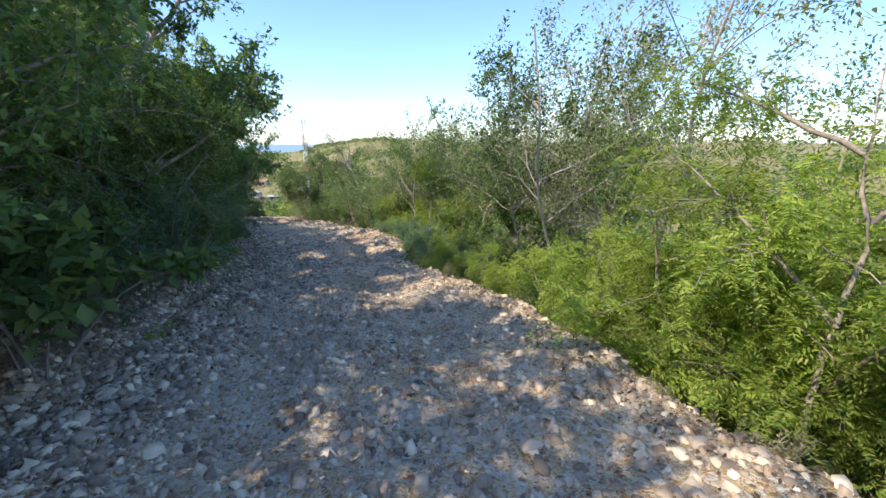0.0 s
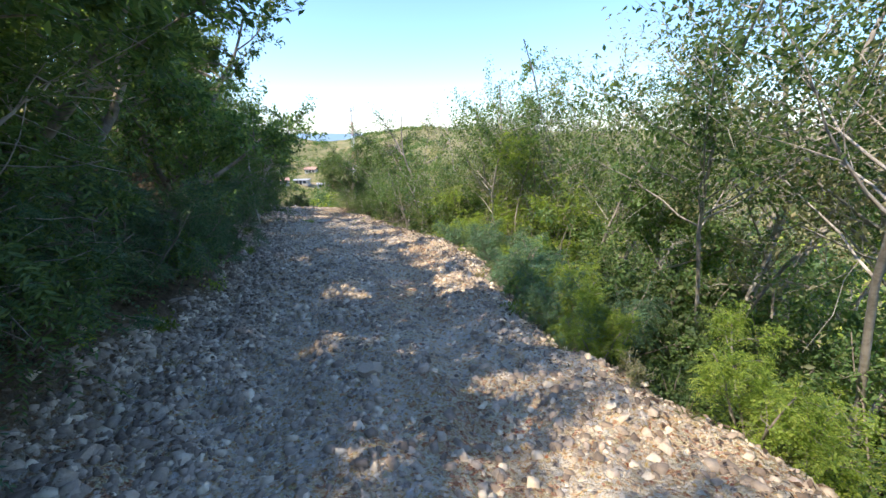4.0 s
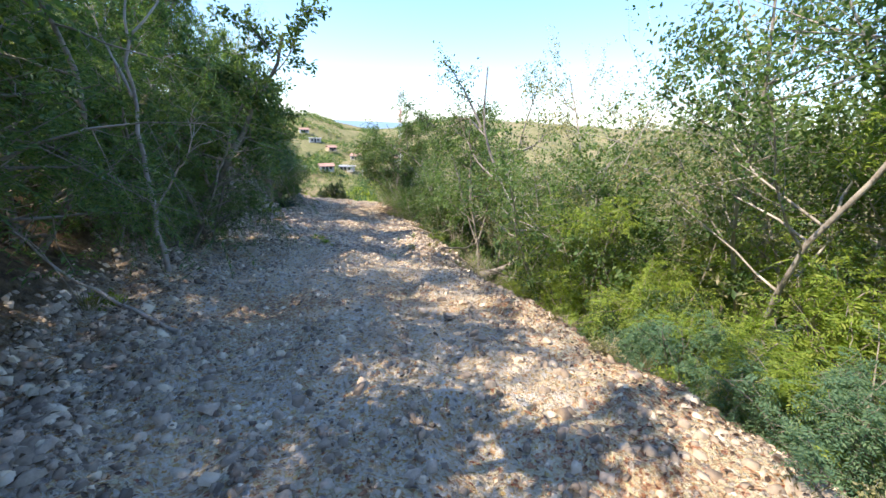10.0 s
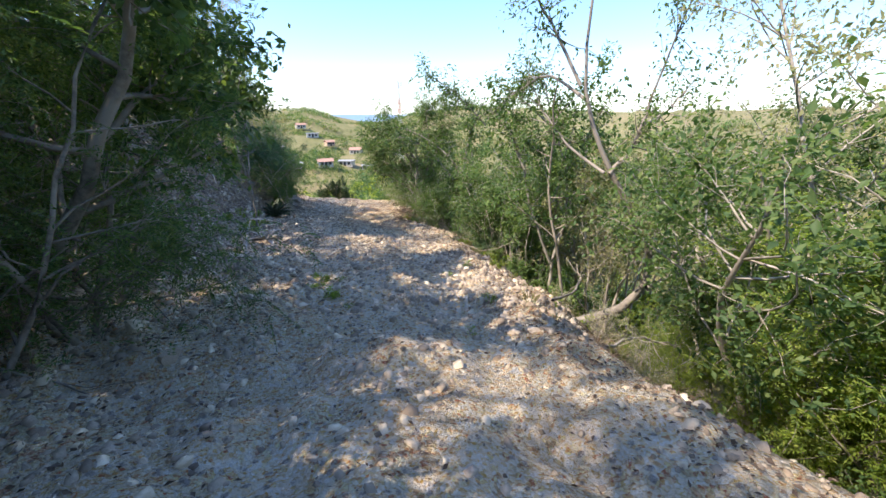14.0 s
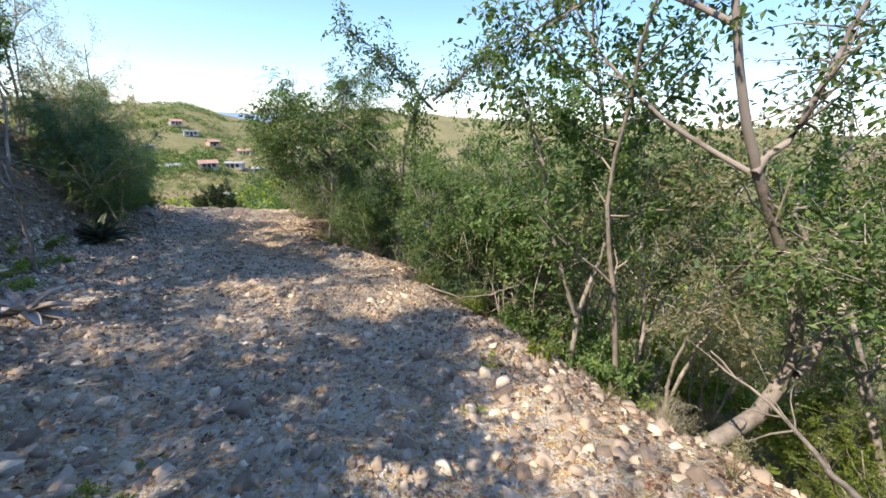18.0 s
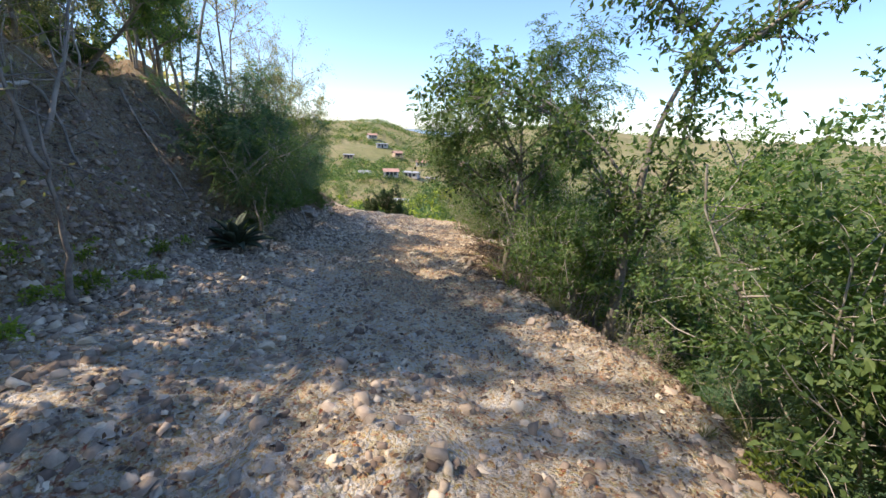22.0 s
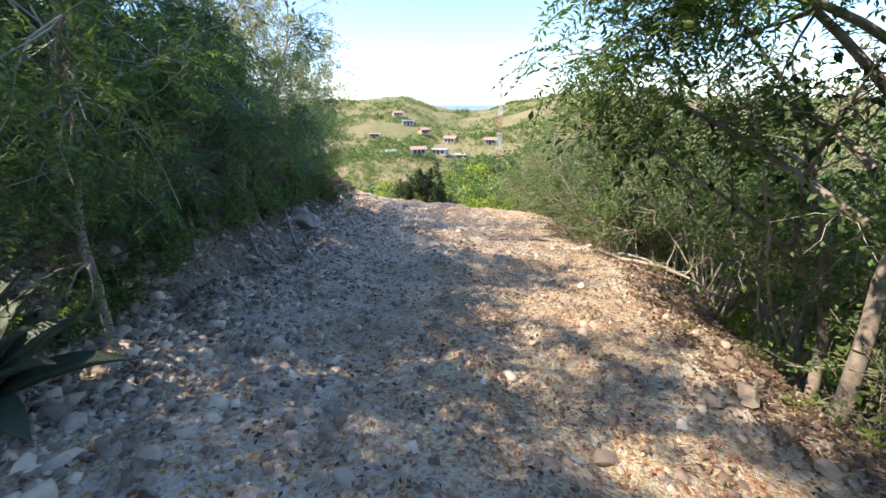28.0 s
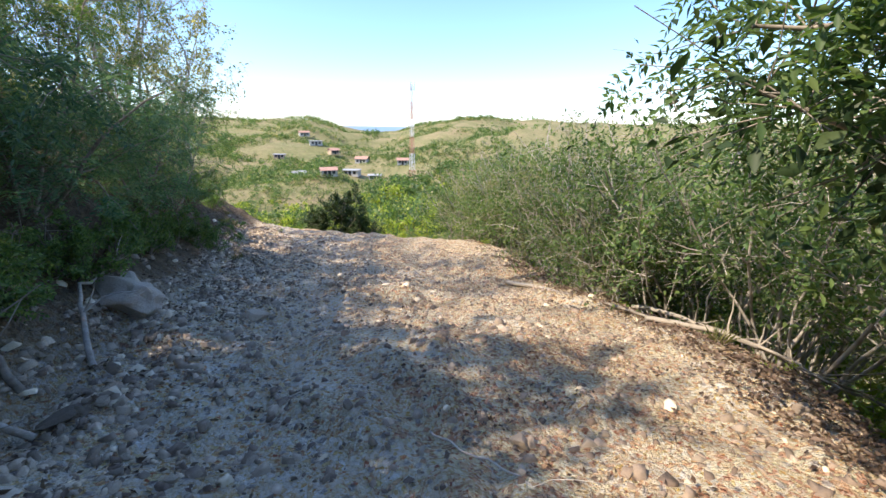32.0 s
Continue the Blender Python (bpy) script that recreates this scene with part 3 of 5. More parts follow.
prototype("airy_far", name="small_tree", seed=11, height=6.4, stems=2, spread=0.3, radius=0.06, limbs=12, twigs=5, low=0.38, per=24, long=0.115, bark=PALE_BARK, green=LEAF_MID,
          label="thin pale-barked tree with open green crown on the slope", category="tree")

prototype("broadleaf", name="broadleaf_shrub", seed=30, height=1.9, stems=5, spread=0.45, radius=0.014, limbs=5, twigs=4, low=0.25, per=9, long=0.17, bark=BARK, green=LEAF_DARK,
          label="shrub with large oval green leaves at the bank's foot", category="shrub")
# deep green, with the shade on backlit foliage put into the leaf colour
LEAF_DEEP_SHADED = leaf_material("deep_green_shaded_leaf", [(0.025, 0.05, 0.018), (0.035, 0.065, 0.022), (0.05, 0.085, 0.028), (0.075, 0.11, 0.035)], 0.25)
prototype("deep_bush", name="dark_bush", seed=41, height=1.9, stems=8, spread=0.75, radius=0.02, limbs=6, twigs=6, low=0.05, per=26, long=0.085, bark=BARK, green=LEAF_DEEP_SHADED,
          label="rounded dark bush at the end of the track", category="bush")
prototype("stemmy_dusty", name="stemmy_shrub", seed=42, height=3.1, stems=15, spread=0.4, radius=0.016, limbs=5, twigs=5, low=0.35, per=9, long=0.045, bark=DRY_WOOD, green=LEAF_GREY,
          label="thicket of thin pale stems with small dusty leaves", category="shrub")
prototype("verge", name="verge_shrub", seed=33, height=0.7, stems=8, spread=0.9, radius=0.007, limbs=4, twigs=4, low=0.1, per=7, long=0.05, bark=DRY_WOOD, green=LEAF_GREY,
          label="low twiggy growth on the track's crumbling edge", category="shrub")

prng = np.random.RandomState(77)


def row(keys, ys, u_lo, u_hi, size_lo, size_hi, sink=0.05):
    for y in ys:
        yy, u = y + prng.uniform(-0.4, 0.4), prng.uniform(u_lo, u_hi)
        set_plant(keys[prng.randint(len(keys))], spot(yy, u, sink), prng.uniform(0, 360), prng.uniform(size_lo, size_hi), (prng.uniform(-6, 6), prng.uniform(-6, 6)))


def one(key, y, u, size=1.0, turn=0.0, tilt=(0, 0), sink=0.05, label=""):
    return set_plant(key, spot(y, u, sink), turn, size, tilt, label)


# bank side: the dark wall of trees along the first stretch
row(["dark_feather", "dark_bush", "canopy"], np.arange(-1.5, 14.5, 1.3), -3.2, -2.6, 0.8, 1.05)
row(["canopy", "leggy", "dark_feather"], np.arange(-1, 6, 2.1), -5.0, -4.2, 0.95, 1.15)
row(["leggy", "dark_feather"], np.arange(6.5, 16.5, 2.6), -5.0, -4.2, 0.85, 1.0)
row(["airy", "leggy", "airy_dusty"], np.arange(0, 20, 3.4), -8.0, -6.4, 0.8, 1.0)
for y, u, k in ((1.7, -2.25, 0.42), (3.4, -2.5, 0.5), (5.0, -2.5, 0.45), (8.6, -2.2, 0.5), (10.4, -2.1, 0.5), (12.2, -2.4, 0.5)):
    one("dark_bush", y, u, k, 90 * y)
for y, u, k in ((5.1, -2.3, 0.95), (6.4, -2.4, 0.85), (7.6, -2.45, 0.95), (8.8, -2.3, 0.8), (10.0, -2.2, 0.8), (11.3, -2.3, 0.75), (3.6, -2.45, 0.8)):
    one("teal", y, u, k, 150 * y, label="dark blue-green feathery shrub at the bank's foot")
one("broadleaf", 2.5, -2.15, 0.9, 30)
one("broadleaf", 1.6, -2.5, 1.0, 170)
one("broadleaf", 3.5, -2.35, 0.75, 250)
row(["leggy", "airy_dusty"], np.arange(-2, 14, 3.1), -7.4, -6.2, 1.25, 1.45)
one("canopy", 3.0, -3.7, 1.2, 0)
one("canopy", 5.2, -3.8, 1.25, 90)
one("canopy", 7.6, -3.7, 1.2, 190)
one("canopy", 17.0, -3.3, 1.1, 30)
one("canopy", 15.9, -3.7, 1.0, 140)
one("dark_feather", 16.4, -2.7, 0.72, 60)
one("dark_feather", 15.2, -3.0, 0.7, 160)
one("dark_feather", 17.2, -2.6, 0.75, 200)
one("dark_feather", 18.0, -3.0, 0.75, 310)
row(["airy_dusty", "leggy"], np.arange(20.4, 27, 0.95), -5.0, -4.4, 0.5, 0.7)
row(["dark_bush", "dry", "dark_bush"], np.arange(20.2, 27.8, 0.7), -5.6, -4.5, 0.35, 0.55)
row(["canopy", "leggy"], np.arange(18, 24, 3.2), -7.4, -6.5, 1.3, 1.45)
one("canopy", 18.9, -4.0, 1.05, 200)
one("leggy", 18.6, -5.8, 1.1, 110)
one("dark_bush", 16.3, -4.0, 0.7, 20)
# above the bare cut
row(["leggy", "airy_dusty"], np.arange(21, 29, 1.25), -6.6, -5.0, 0.75, 0.95)
row(["leggy", "airy_dusty"], np.arange(20.5, 29, 2.4), -10.5, -8.4, 0.8, 1.0)
row(["leggy", "airy_dusty"], np.arange(16.5, 25, 3.0), -7.6, -6.4, 1.2, 1.4)
for y in np.arange(20.8, 27.6, 0.75):
    one("dry", y, -4.75 + 0.25 * math.sin(5 * y), 0.55 + 0.15 * math.sin(3 * y), 90 * y, (0, 25), label="dry twiggy growth hanging over the bare bank")
one("airy_dusty", 28.6, -5.2, 0.8, 200)
for y, u, k in ((21.6, -5.8, 0.9), (24.6, -5.3, 0.8), (27.0, -5.1, 0.75), (29.2, -5.0, 0.75)):
    one("canopy", y, u, k, 61 * y, label="dark spreading tree on top of the bare bank")
one("airy_dusty", 36.6, -4.2, 1.1, 30)
one("leggy", 29.4, -5.4, 0.75, 20)
one("airy_dusty", 35.4, -4.6, 1.0, 90)
one("airy_dusty", 23.8, -3.9, 0.55, 70, label="young thin tree with a few bright leaves at the bank's foot")
one("leggy", 24.6, -4.3, 0.6, 10)
one("weed", 24.4, -2.9, 0.9)
one("weed", 25.0, -2.7, 0.7, 60)
# the bushes past the agave
one("teal", 28.4, -2.7, 1.3, 15, label="dense dark feathery shrub at the track's side")
one("teal", 29.0, -3.1, 1.4, 250, label="dense dark feathery shrub at the track's side")
one("teal", 29.8, -2.7, 1.25, 100, label="dense dark feathery shrub at the track's side")
one("airy_dusty", 30.2, -2.9, 0.75, 60)
one("dark_feather", 30.9, -2.9, 0.55, 130)
one("dark_bush", 31.0, -3.4, 0.9, 130)
one("teal", 31.7, -3.1, 1.3, 200, label="dense dark feathery shrub at the track's side")
one("dark_feather", 32.6, -3.5, 0.55, 20)
one("teal", 33.6, -3.3, 1.25, 300, label="dense dark feathery shrub at the track's side")
one("airy_dusty", 34.1, -4.2, 0.85, 140)
one("dark_feather", 34.8, -3.5, 0.5, 80)
one("dark_bush", 36.2, -3.9, 0.6, 10)
one("airy_dusty", 38.2, -4.9, 0.95, 10)
one("dark_bush", 37.6, -4.1, 0.5, 150)
row(["airy_dusty"], np.arange(30.5, 36, 3.2), -6.4, -5.0, 0.7, 0.85)
for y in np.arange(28.2, 35, 0.65):
    one("dark_bush", y, -2.55 + 0.2 * math.sin(9 * y), 0.42, 70 * y, label="low dark undergrowth below the shrubs")
# valley side, beginning of the walk
one("feather", 3.3, 3.7, 1.05, 0)
one("feather", 4.6, 4.2, 0.95, 120)
one("feather", 2.2, 4.4, 0.95, 200)
one("feather", 5.6, 3.6, 0.8, 60)
one("lime", 4.0, 4.9, 1.05, 20)
one("lime", 2.7, 5.2, 1.05, 80)
one("lime", 5.4, 5.0, 1.0, 150)
one("yellow", 4.6, 2.95, 0.4, 30, label="low yellow-green bush on the track's edge")
one("yellow", 5.3, 3.2, 0.38, 200, label="low yellow-green bush on the track's edge")
one("dry", 7.0, 2.95, 0.5, 30)
one("dry", 6.2, 3.0, 0.45, 90)
row(["thick", "yellow", "feather"], np.arange(0, 9, 1.6), 5.2, 6.2, 0.9, 1.15)
for y, u, k in ((7.2, 3.1, 0.5), (8.0, 3.2, 0.55), (8.9, 2.8, 0.42), (9.7, 2.75, 0.5), (10.6, 2.7, 0.55), (11.6, 3.3, 0.5)):
    one("dark_bush" if k > 0.5 else "feather", y, u, k, 77 * y, label="low green shrub shading the track's edge")
for y, u, k in ((9.2, 2.7, 0.62), (9.9, 2.75, 0.75), (10.7, 2.9, 0.85), (11.5, 3.2, 0.9), (12.3, 3.5, 0.9), (10.2, 3.6, 1.0), (11.2, 3.9, 1.0), (13.1, 3.4, 0.75), (14.0, 3.4, 0.8), (14.8, 3.3, 0.75), (15.6, 3.4, 0.6)):
    one("teal", y, u, k, 200 * y)
one("tall", 8.8, 5.6, 0.85, 40)
one("tall", 7.0, 7.0, 0.95, 140)
one("tall", 11.0, 6.0, 1.05, 220)
one("tall_dusty", 9.6, 7.4, 1.1, 0)
one("tall_dusty", 12.6, 7.8, 1.2, 100)
one("broad", 12.6, 7.0, 1.4, 10)
one("tall", 14.0, 5.8, 0.85, 300)
one("tall", 15.8, 7.4, 1.1, 190)
one("dark_bush", 12.0, 4.4, 0.95, 60)
one("canopy", 11.4, 5.6, 0.85, 150)
one("yellow", 13.4, 5.3, 1.4, 50)
one("lime", 14.9, 5.1, 1.1, 250)
row(["yellow_far", "thick_far"], np.arange(9, 20.5, 1.5), 5.0, 6.4, 0.95, 1.2)
# middle of the walk
one("tall", 16.9, 5.4, 0.95, 75, label="forked pale tree with an open crown on the slope")
one("airy", 20.1, 5.0, 1.15, 300)
one("airy_dusty", 23.2, 4.9, 1.1, 200)
one("tall_dusty", 18.2, 7.6, 0.95, 20)
one("dry", 13.4, 3.3, 0.55, 10, label="grey-green wispy shrub on the track's edge")
one("dry", 14.5, 3.3, 0.6, 100, label="grey-green wispy shrub on the track's edge")
one("feather", 14.9, 3.4, 0.5, 30)
one("yellow", 16.9, 3.5, 0.42, 10, label="lime green leafy shrub below the track's edge")
one("yellow", 18.4, 4.4, 0.75, 190)
for y, u in ((19.2, -0.6), (19.7, -0.8), (20.1, -0.9), (18.9, -0.35), (19.4, -0.9), (19.9, -0.5), (20.4, -0.7)):
    one("weed", y, u, 0.4, 90 * y, label="low grey-green weed creeping over the track")
one("dry", 19.2, 2.9, 0.7, 50)
one("dry", 20.2, 3.0, 0.65, 160)
one("dark_bush", 24.4, 4.4, 0.95, 0)
one("dry", 24.9, 3.5, 0.9, 20)
one("dry", 25.8, 3.7, 0.6, 80)
one("dry", 26.8, 3.9, 0.7, 200)
one("dark_bush", 26.0, 3.5, 0.5, 10)
one("dark_bush", 27.2, 3.9, 0.6, 140)
one("stemmy", 27.4, 6.4, 1.0, 60)
one("dry", 28.3, 3.9, 1.15, 250)
one("stemmy_dark", 28.9, 3.6, 0.85, 120)
one("dry", 27.7, 3.8, 0.85, 300)
one("dry", 28.9, 3.4, 1.0, 20)
one("stemmy", 29.6, 3.6, 1.0, 320)
one("dry", 29.9, 3.2, 1.2, 30)
one("dry", 30.2, 5.0, 1.3, 170)
one("stemmy", 30.8, 4.4, 1.25, 110)
one("stemmy", 31.5, 4.8, 1.1, 30)
row(["airy_far", "airy_dusty", "yellow_far", "thick_far"], np.arange(0, 20, 1.6), 9.0, 15.0, 0.95, 1.25)
row(["airy_dusty", "yellow_far", "dry", "airy_dusty"], np.arange(30, 46, 1.8), 9.0, 15.0, 0.95, 1.25)
row(["thick", "dark_bush", "thick"], np.arange(6.5, 13, 1.0), 4.0, 5.2, 0.75, 1.0)
row(["thick", "feather", "dark_bush", "thick"], np.arange(13.4, 19.4, 1.0), 4.2, 5.2, 0.65, 0.9)
one("tall", 17.5, 6.5, 0.95, 30)
one("tall", 15.2, 6.2, 0.9, 130)
one("airy", 21.0, 5.4, 1.1, 210)
one("airy", 18.8, 6.2, 1.0, 130)
one("tall_dusty", 19.6, 5.6, 0.75, 230)
one("airy_dusty", 16.2, 5.6, 1.1, 330)
row(["yellow_far", "thick_far", "thick_far"], np.arange(6, 20, 1.2), 5.8, 7.4, 1.15, 1.45)
row(["yellow_far", "thick_far", "airy_dusty", "dry"], np.arange(28.2, 37, 1.0), 6.2, 8.0, 1.15, 1.4)
row(["airy_far", "airy_dusty", "dry", "airy_dusty"], np.arange(30, 41, 1.4), 8.4, 11.0, 1.0, 1.25)
row(["airy_dusty", "tall_dusty"], np.arange(22, 30, 2.3), 8.0, 11.0, 0.7, 0.9)
row(["thick_far", "yellow_far", "airy_dusty"], np.arange(8, 20, 1.9), 8.0, 10.0, 1.2, 1.5)
one("dark_bush", 23.4, 4.1, 0.85, 10)
one("stemmy_dark", 24.5, 3.7, 1.05, 15)
one("stemmy_dark", 25.3, 3.5, 1.05, 130)
one("teal", 26.4, 4.0, 0.8, 40)
one("teal", 27.2, 4.3, 0.9, 140)
one("teal", 26.0, 4.6, 1.0, 300)
one("yellow", 24.9, 4.0, 0.6, 50, label="lime green sunlit shrub on the valley edge")
one("stemmy_dark", 26.2, 4.4, 1.2, 300)
one("broad", 27.6, 4.8, 0.62, 260)
one("leggy", 24.9, 4.3, 0.9, 40, label="thin tree with dark leaves on the valley edge")
one("airy", 26.3, 4.9, 1.0, 170)
one("airy_dusty", 25.4, 5.6, 1.1, 80)
one("tall", 27.0, 6.4, 0.8, 10)
one("tall", 28.5, 6.2, 0.8, 130)
one("tall", 25.8, 7.0, 0.75, 250)
row(["airy_dusty", "airy_far", "tall_dusty"], np.arange(20, 31, 1.0), 10.0, 16.0, 1.0, 1.3)
row(["airy_dusty", "dry", "yellow_far"], np.arange(21, 30, 0.9), 7.5, 10.0, 0.8, 1.0)
one("lime", 18.4, 4.6, 0.9, 300, label="lime green feathery tree below the track's edge")
one("lime", 17.2, 5.2, 0.85, 20, label="lime green feathery tree below the track's edge")
one("lime", 20.7, 4.3, 0.5, 60, label="lime green feathery bush below the track's edge")
one("lime", 19.7, 4.7, 0.6, 160, label="lime green feathery bush below the track's edge")
one("lime", 18.9, 5.0, 0.75, 250, label="lime green feathery bush below the track's edge")
one("yellow", 24.6, 3.1, 0.5, 130, label="shrub of long lime green leaves leaning over the edge")
one("dark_bush", 24.3, 3.9, 0.8, 210)
one("teal", 25.5, 3.5, 0.8, 200)
one("broad", 20.5, 5.6, 0.75, 100)
one("broad", 19.2, 6.6, 0.8, 220)
one("yellow", 20.0, 5.8, 1.2, 10)
one("lime", 18.3, 5.6, 0.95, 40, label="lime green feathery tree below the track's edge")
one("lime", 20.9, 6.6, 0.9, 140, label="lime green feathery tree below the track's edge")
one("airy", 21.2, 7.2, 1.1, 70)
one("thick_far", 20.8, 8.2, 1.3, 20)
one("yellow_far", 21.6, 9.4, 1.4, 200)
one("leggy", 22.9, 4.0, 0.95, 250, label="thin tree with dark leaves on the valley edge")
one("dark_bush", 24.9, 3.3, 0.45, 40)
one("stemmy_dark", 30.6, 4.6, 1.2, 80)
one("stemmy_dark", 30.1, 3.9, 1.15, 300)
for k in range(46):
    y = 1.5 + 0.86 * k + prng.uniform(-0.3, 0.3)
    one("verge" if k % 3 else "weed", y, float(along(EDGE_R, y)) + prng.uniform(0.05, 0.6), prng.uniform(0.45, 0.9), prng.uniform(0, 360))
# undergrowth on the drop beside the track
for k in range(64):
    y = 18.6 + 0.17 * k + prng.uniform(-0.3, 0.3)
    one(("weed", "verge", "dry", "verge")[k % 4], y, float(along(EDGE_R, y)) + prng.uniform(0.8, 4.2), prng.uniform(0.5, 0.75) * (1.5 if k % 2 == 0 else 1.8) * (0.5 if k % 4 == 2 else 1.0), prng.uniform(0, 360))
# end of the walk
row(["stemmy_dusty", "stemmy", "stemmy"], np.arange(32.4, 38, 0.6), 4.1, 5.0, 1.05, 1.35)
row(["stemmy", "stemmy_dusty", "stemmy"], np.arange(38, 46, 0.7), 4.2, 5.2, 1.3, 1.7)
row(["airy", "thick", "airy"], np.arange(35.5, 45, 1.5), 5.0, 6.2, 0.85, 1.05)
row(["airy_dusty", "stemmy", "yellow_far"], np.arange(34, 48, 1.3), 6.2, 8.5, 1.2, 1.5)
one("yellow", 33.2, 4.6, 0.45, 10)
one("airy_dusty", 38.5, 4.4, 0.75, 0)
one("airy_dusty", 40.2, 4.2, 0.8, 80)
one("airy", 41.8, 4.0, 0.7, 160)
one("airy_dusty", 43.6, 3.7, 0.85, 240)
one("airy", 45.0, 3.2, 0.75, 20)
one("deep_bush", 43.0, -1.15, 1.1, 40, sink=-0.1)
one("deep_bush", 42.9, -2.0, 0.55, 140, sink=-0.1)
one("deep_bush", 43.1, -0.3, 0.6, 240, sink=-0.1)
one("leggy", 23.0, -5.3, 0.95, 30)
one("canopy", 24.5, -5.7, 0.85, 200)
one("leggy", 26.0, -5.4, 0.9, 120)
# tall open trees on the hillside, well above the bank
row(["tall_dusty", "tall"], np.arange(-3.5, 22, 3.6), -6.8, -5.6, 0.85, 1.0)
row(["tall", "tall_dusty", "tall_dusty"], np.arange(30.5, 37.5, 3.4), -6.4, -5.6, 0.7, 0.8)
row(["lime_low"], np.arange(43.2, 49, 0.3), -6.0, 4.5, 0.4, 0.7)


# particular trees: bent trunks and limbs that frame the track
def bent_tree(name, label, knots, radius, limbs, seed, green, bark, per=26, long=0.11, leaf="simple", droop=0.1, bushy=1.0):
    """A trunk through the given places (y, u, height over the track), with limbs that each run through places of their own."""
    rng = np.random.RandomState(seed)

    def world_line(places, count):
        pts = np.array([(along(AXIS, y) + u * stretch(y), y, along(RISE, y) + h) for y, u, h in places], float)
        s = np.linspace(0, len(pts) - 1, count)
        line = np.stack([np.interp(s, np.arange(len(pts)), pts[:, k]) for k in range(3)], 1)
        line[1:-1] = (line[:-2] + 2 * line[1:-1] + line[2:]) / 4
        return line + rng.normal(size=line.shape) * 0.012
    root = new(name)
    tagged(root, label, "tree")
    path = world_line(knots, 16)
    foot = path[0].copy()
    root.location = Vector(foot)
    wood, ends = [tube(path - foot, radius * np.linspace(1, 0.2, 16), 9)], []
    for places, r in limbs:
        lp = world_line(places, 10) - foot
        lr = r * np.linspace(1, 0.25, 10)
        wood.append(tube(lp, lr, 6))
        whole = np.linalg.norm(lp[-1] - lp[0])
        for k in range(int((12 + 7 * whole) * bushy)):
            j = rng.randint(3 if bushy < 1.5 else 1, 10)
            tw = unit(rng.normal(size=3) + unit(lp[j] - lp[j - 1]) * 0.7)
            tp, tr = grow(rng, lp[j], tw, rng.uniform(0.35, 0.8), max(lr[j] * 0.5, 0.005), 0.4, -droop, 5)
            wood.append(tube(tp, np.maximum(tr, 0.0025), 3))
            ends.append((tp[-1], tp[-1] - tp[1]))
    part("trunk", *join(wood), bark, root)
    pos, way = np.array([e[0] for e in ends]), unit(np.array([e[1] for e in ends]))
    pick = np.repeat(np.arange(len(ends)), per)
    at = pos[pick] - way[pick] * rng.uniform(0, 0.5, len(pick))[:, None] + rng.normal(size=(len(pick), 3)) * 0.08
    dirs = unit(way[pick] * 0.5 + rng.normal(size=(len(pick), 3)) * 0.7 + np.array([0, 0, -0.2 - droop]))
    if leaf == "simple":
        ll = long * rng.uniform(0.6, 1.25, len(pick))
        swift("crown", *leaves(rng, at, dirs, ll, ll * 0.5), green, root)
    else:
        swift("crown", *fronds(rng, at, dirs, rng.uniform(0.7, 1.2, len(pick)) * long * 2.8, 10, long * 0.58, 0.3, 0.4), green, root)
    return root


bent_tree("leaning_tree", "grey tree growing sideways out of the track's edge", ((21.4, 2.9, -0.95), (21.6, 3.7, -0.85), (21.9, 4.5, -0.55), (22.1, 4.8, 0.0), (22.2, 4.82, 0.5), (22.2, 4.55, 1.06), (22.2, 4.05, 1.8), (22.2, 3.78, 2.5), (22.2, 3.5, 3.2), (22.3, 3.6, 4.7)), 0.095,
          ((((22.0, 4.7, -0.2), (22.2, 5.2, 0.0), (22.6, 5.8, 0.5), (23.0, 6.4, 1.2), (23.4, 6.7, 2.2)), 0.06), (((22.2, 4.05, 1.8), (22.2, 4.35, 2.25), (22.2, 4.45, 2.95), (22.1, 4.7, 4.3)), 0.04), (((22.15, 3.95, 1.8), (22.6, 3.6, 2.3), (23.2, 3.4, 3.1), (23.6, 3.3, 3.9)), 0.03),
           (((22.2, 3.6, 3.0), (22.9, 3.4, 3.6), (23.6, 3.2, 3.5), (24.2, 3.0, 3.2)), 0.03),
           (((22.2, 3.5, 3.2), (22.3, 3.0, 4.3), (22.1, 2.5, 4.8)), 0.035), (((22.2, 4.4, 2.6), (22.6, 5.0, 2.9), (23.0, 5.6, 3.5)), 0.03)), 31, LEAF_MID, GREY_BARK, 15, 0.085)
bent_tree("forked_tree", "slim forked tree with a reddish foot at the track's edge", ((23.8, 4.15, -1.6), (23.8, 4.16, -1.0), (23.8, 4.12, -0.2), (23.8, 4.38, 0.84), (23.8, 4.28, 1.9), (23.7, 3.85, 3.0), (23.6, 3.6, 3.8)), 0.05,
          ((((23.8, 4.12, -0.2), (23.8, 3.76, 0.73), (23.8, 3.45, 1.95), (23.8, 3.2, 2.8)), 0.038), (((23.8, 4.35, 1.1), (23.9, 4.6, 1.9), (24.2, 4.8, 2.8)), 0.028),
           (((23.8, 4.28, 1.9), (23.5, 4.4, 2.6), (23.2, 4.5, 3.2)), 0.025), (((23.7, 3.9, 2.8), (23.8, 3.4, 3.3), (23.9, 3.0, 3.6)), 0.025), (((23.8, 3.5, 1.8), (23.9, 3.3, 2.5), (24.0, 3.2, 2.9), (24.2, 3.1, 3.2)), 0.025)), 32, LEAF_MID, PALE_BARK, 14)
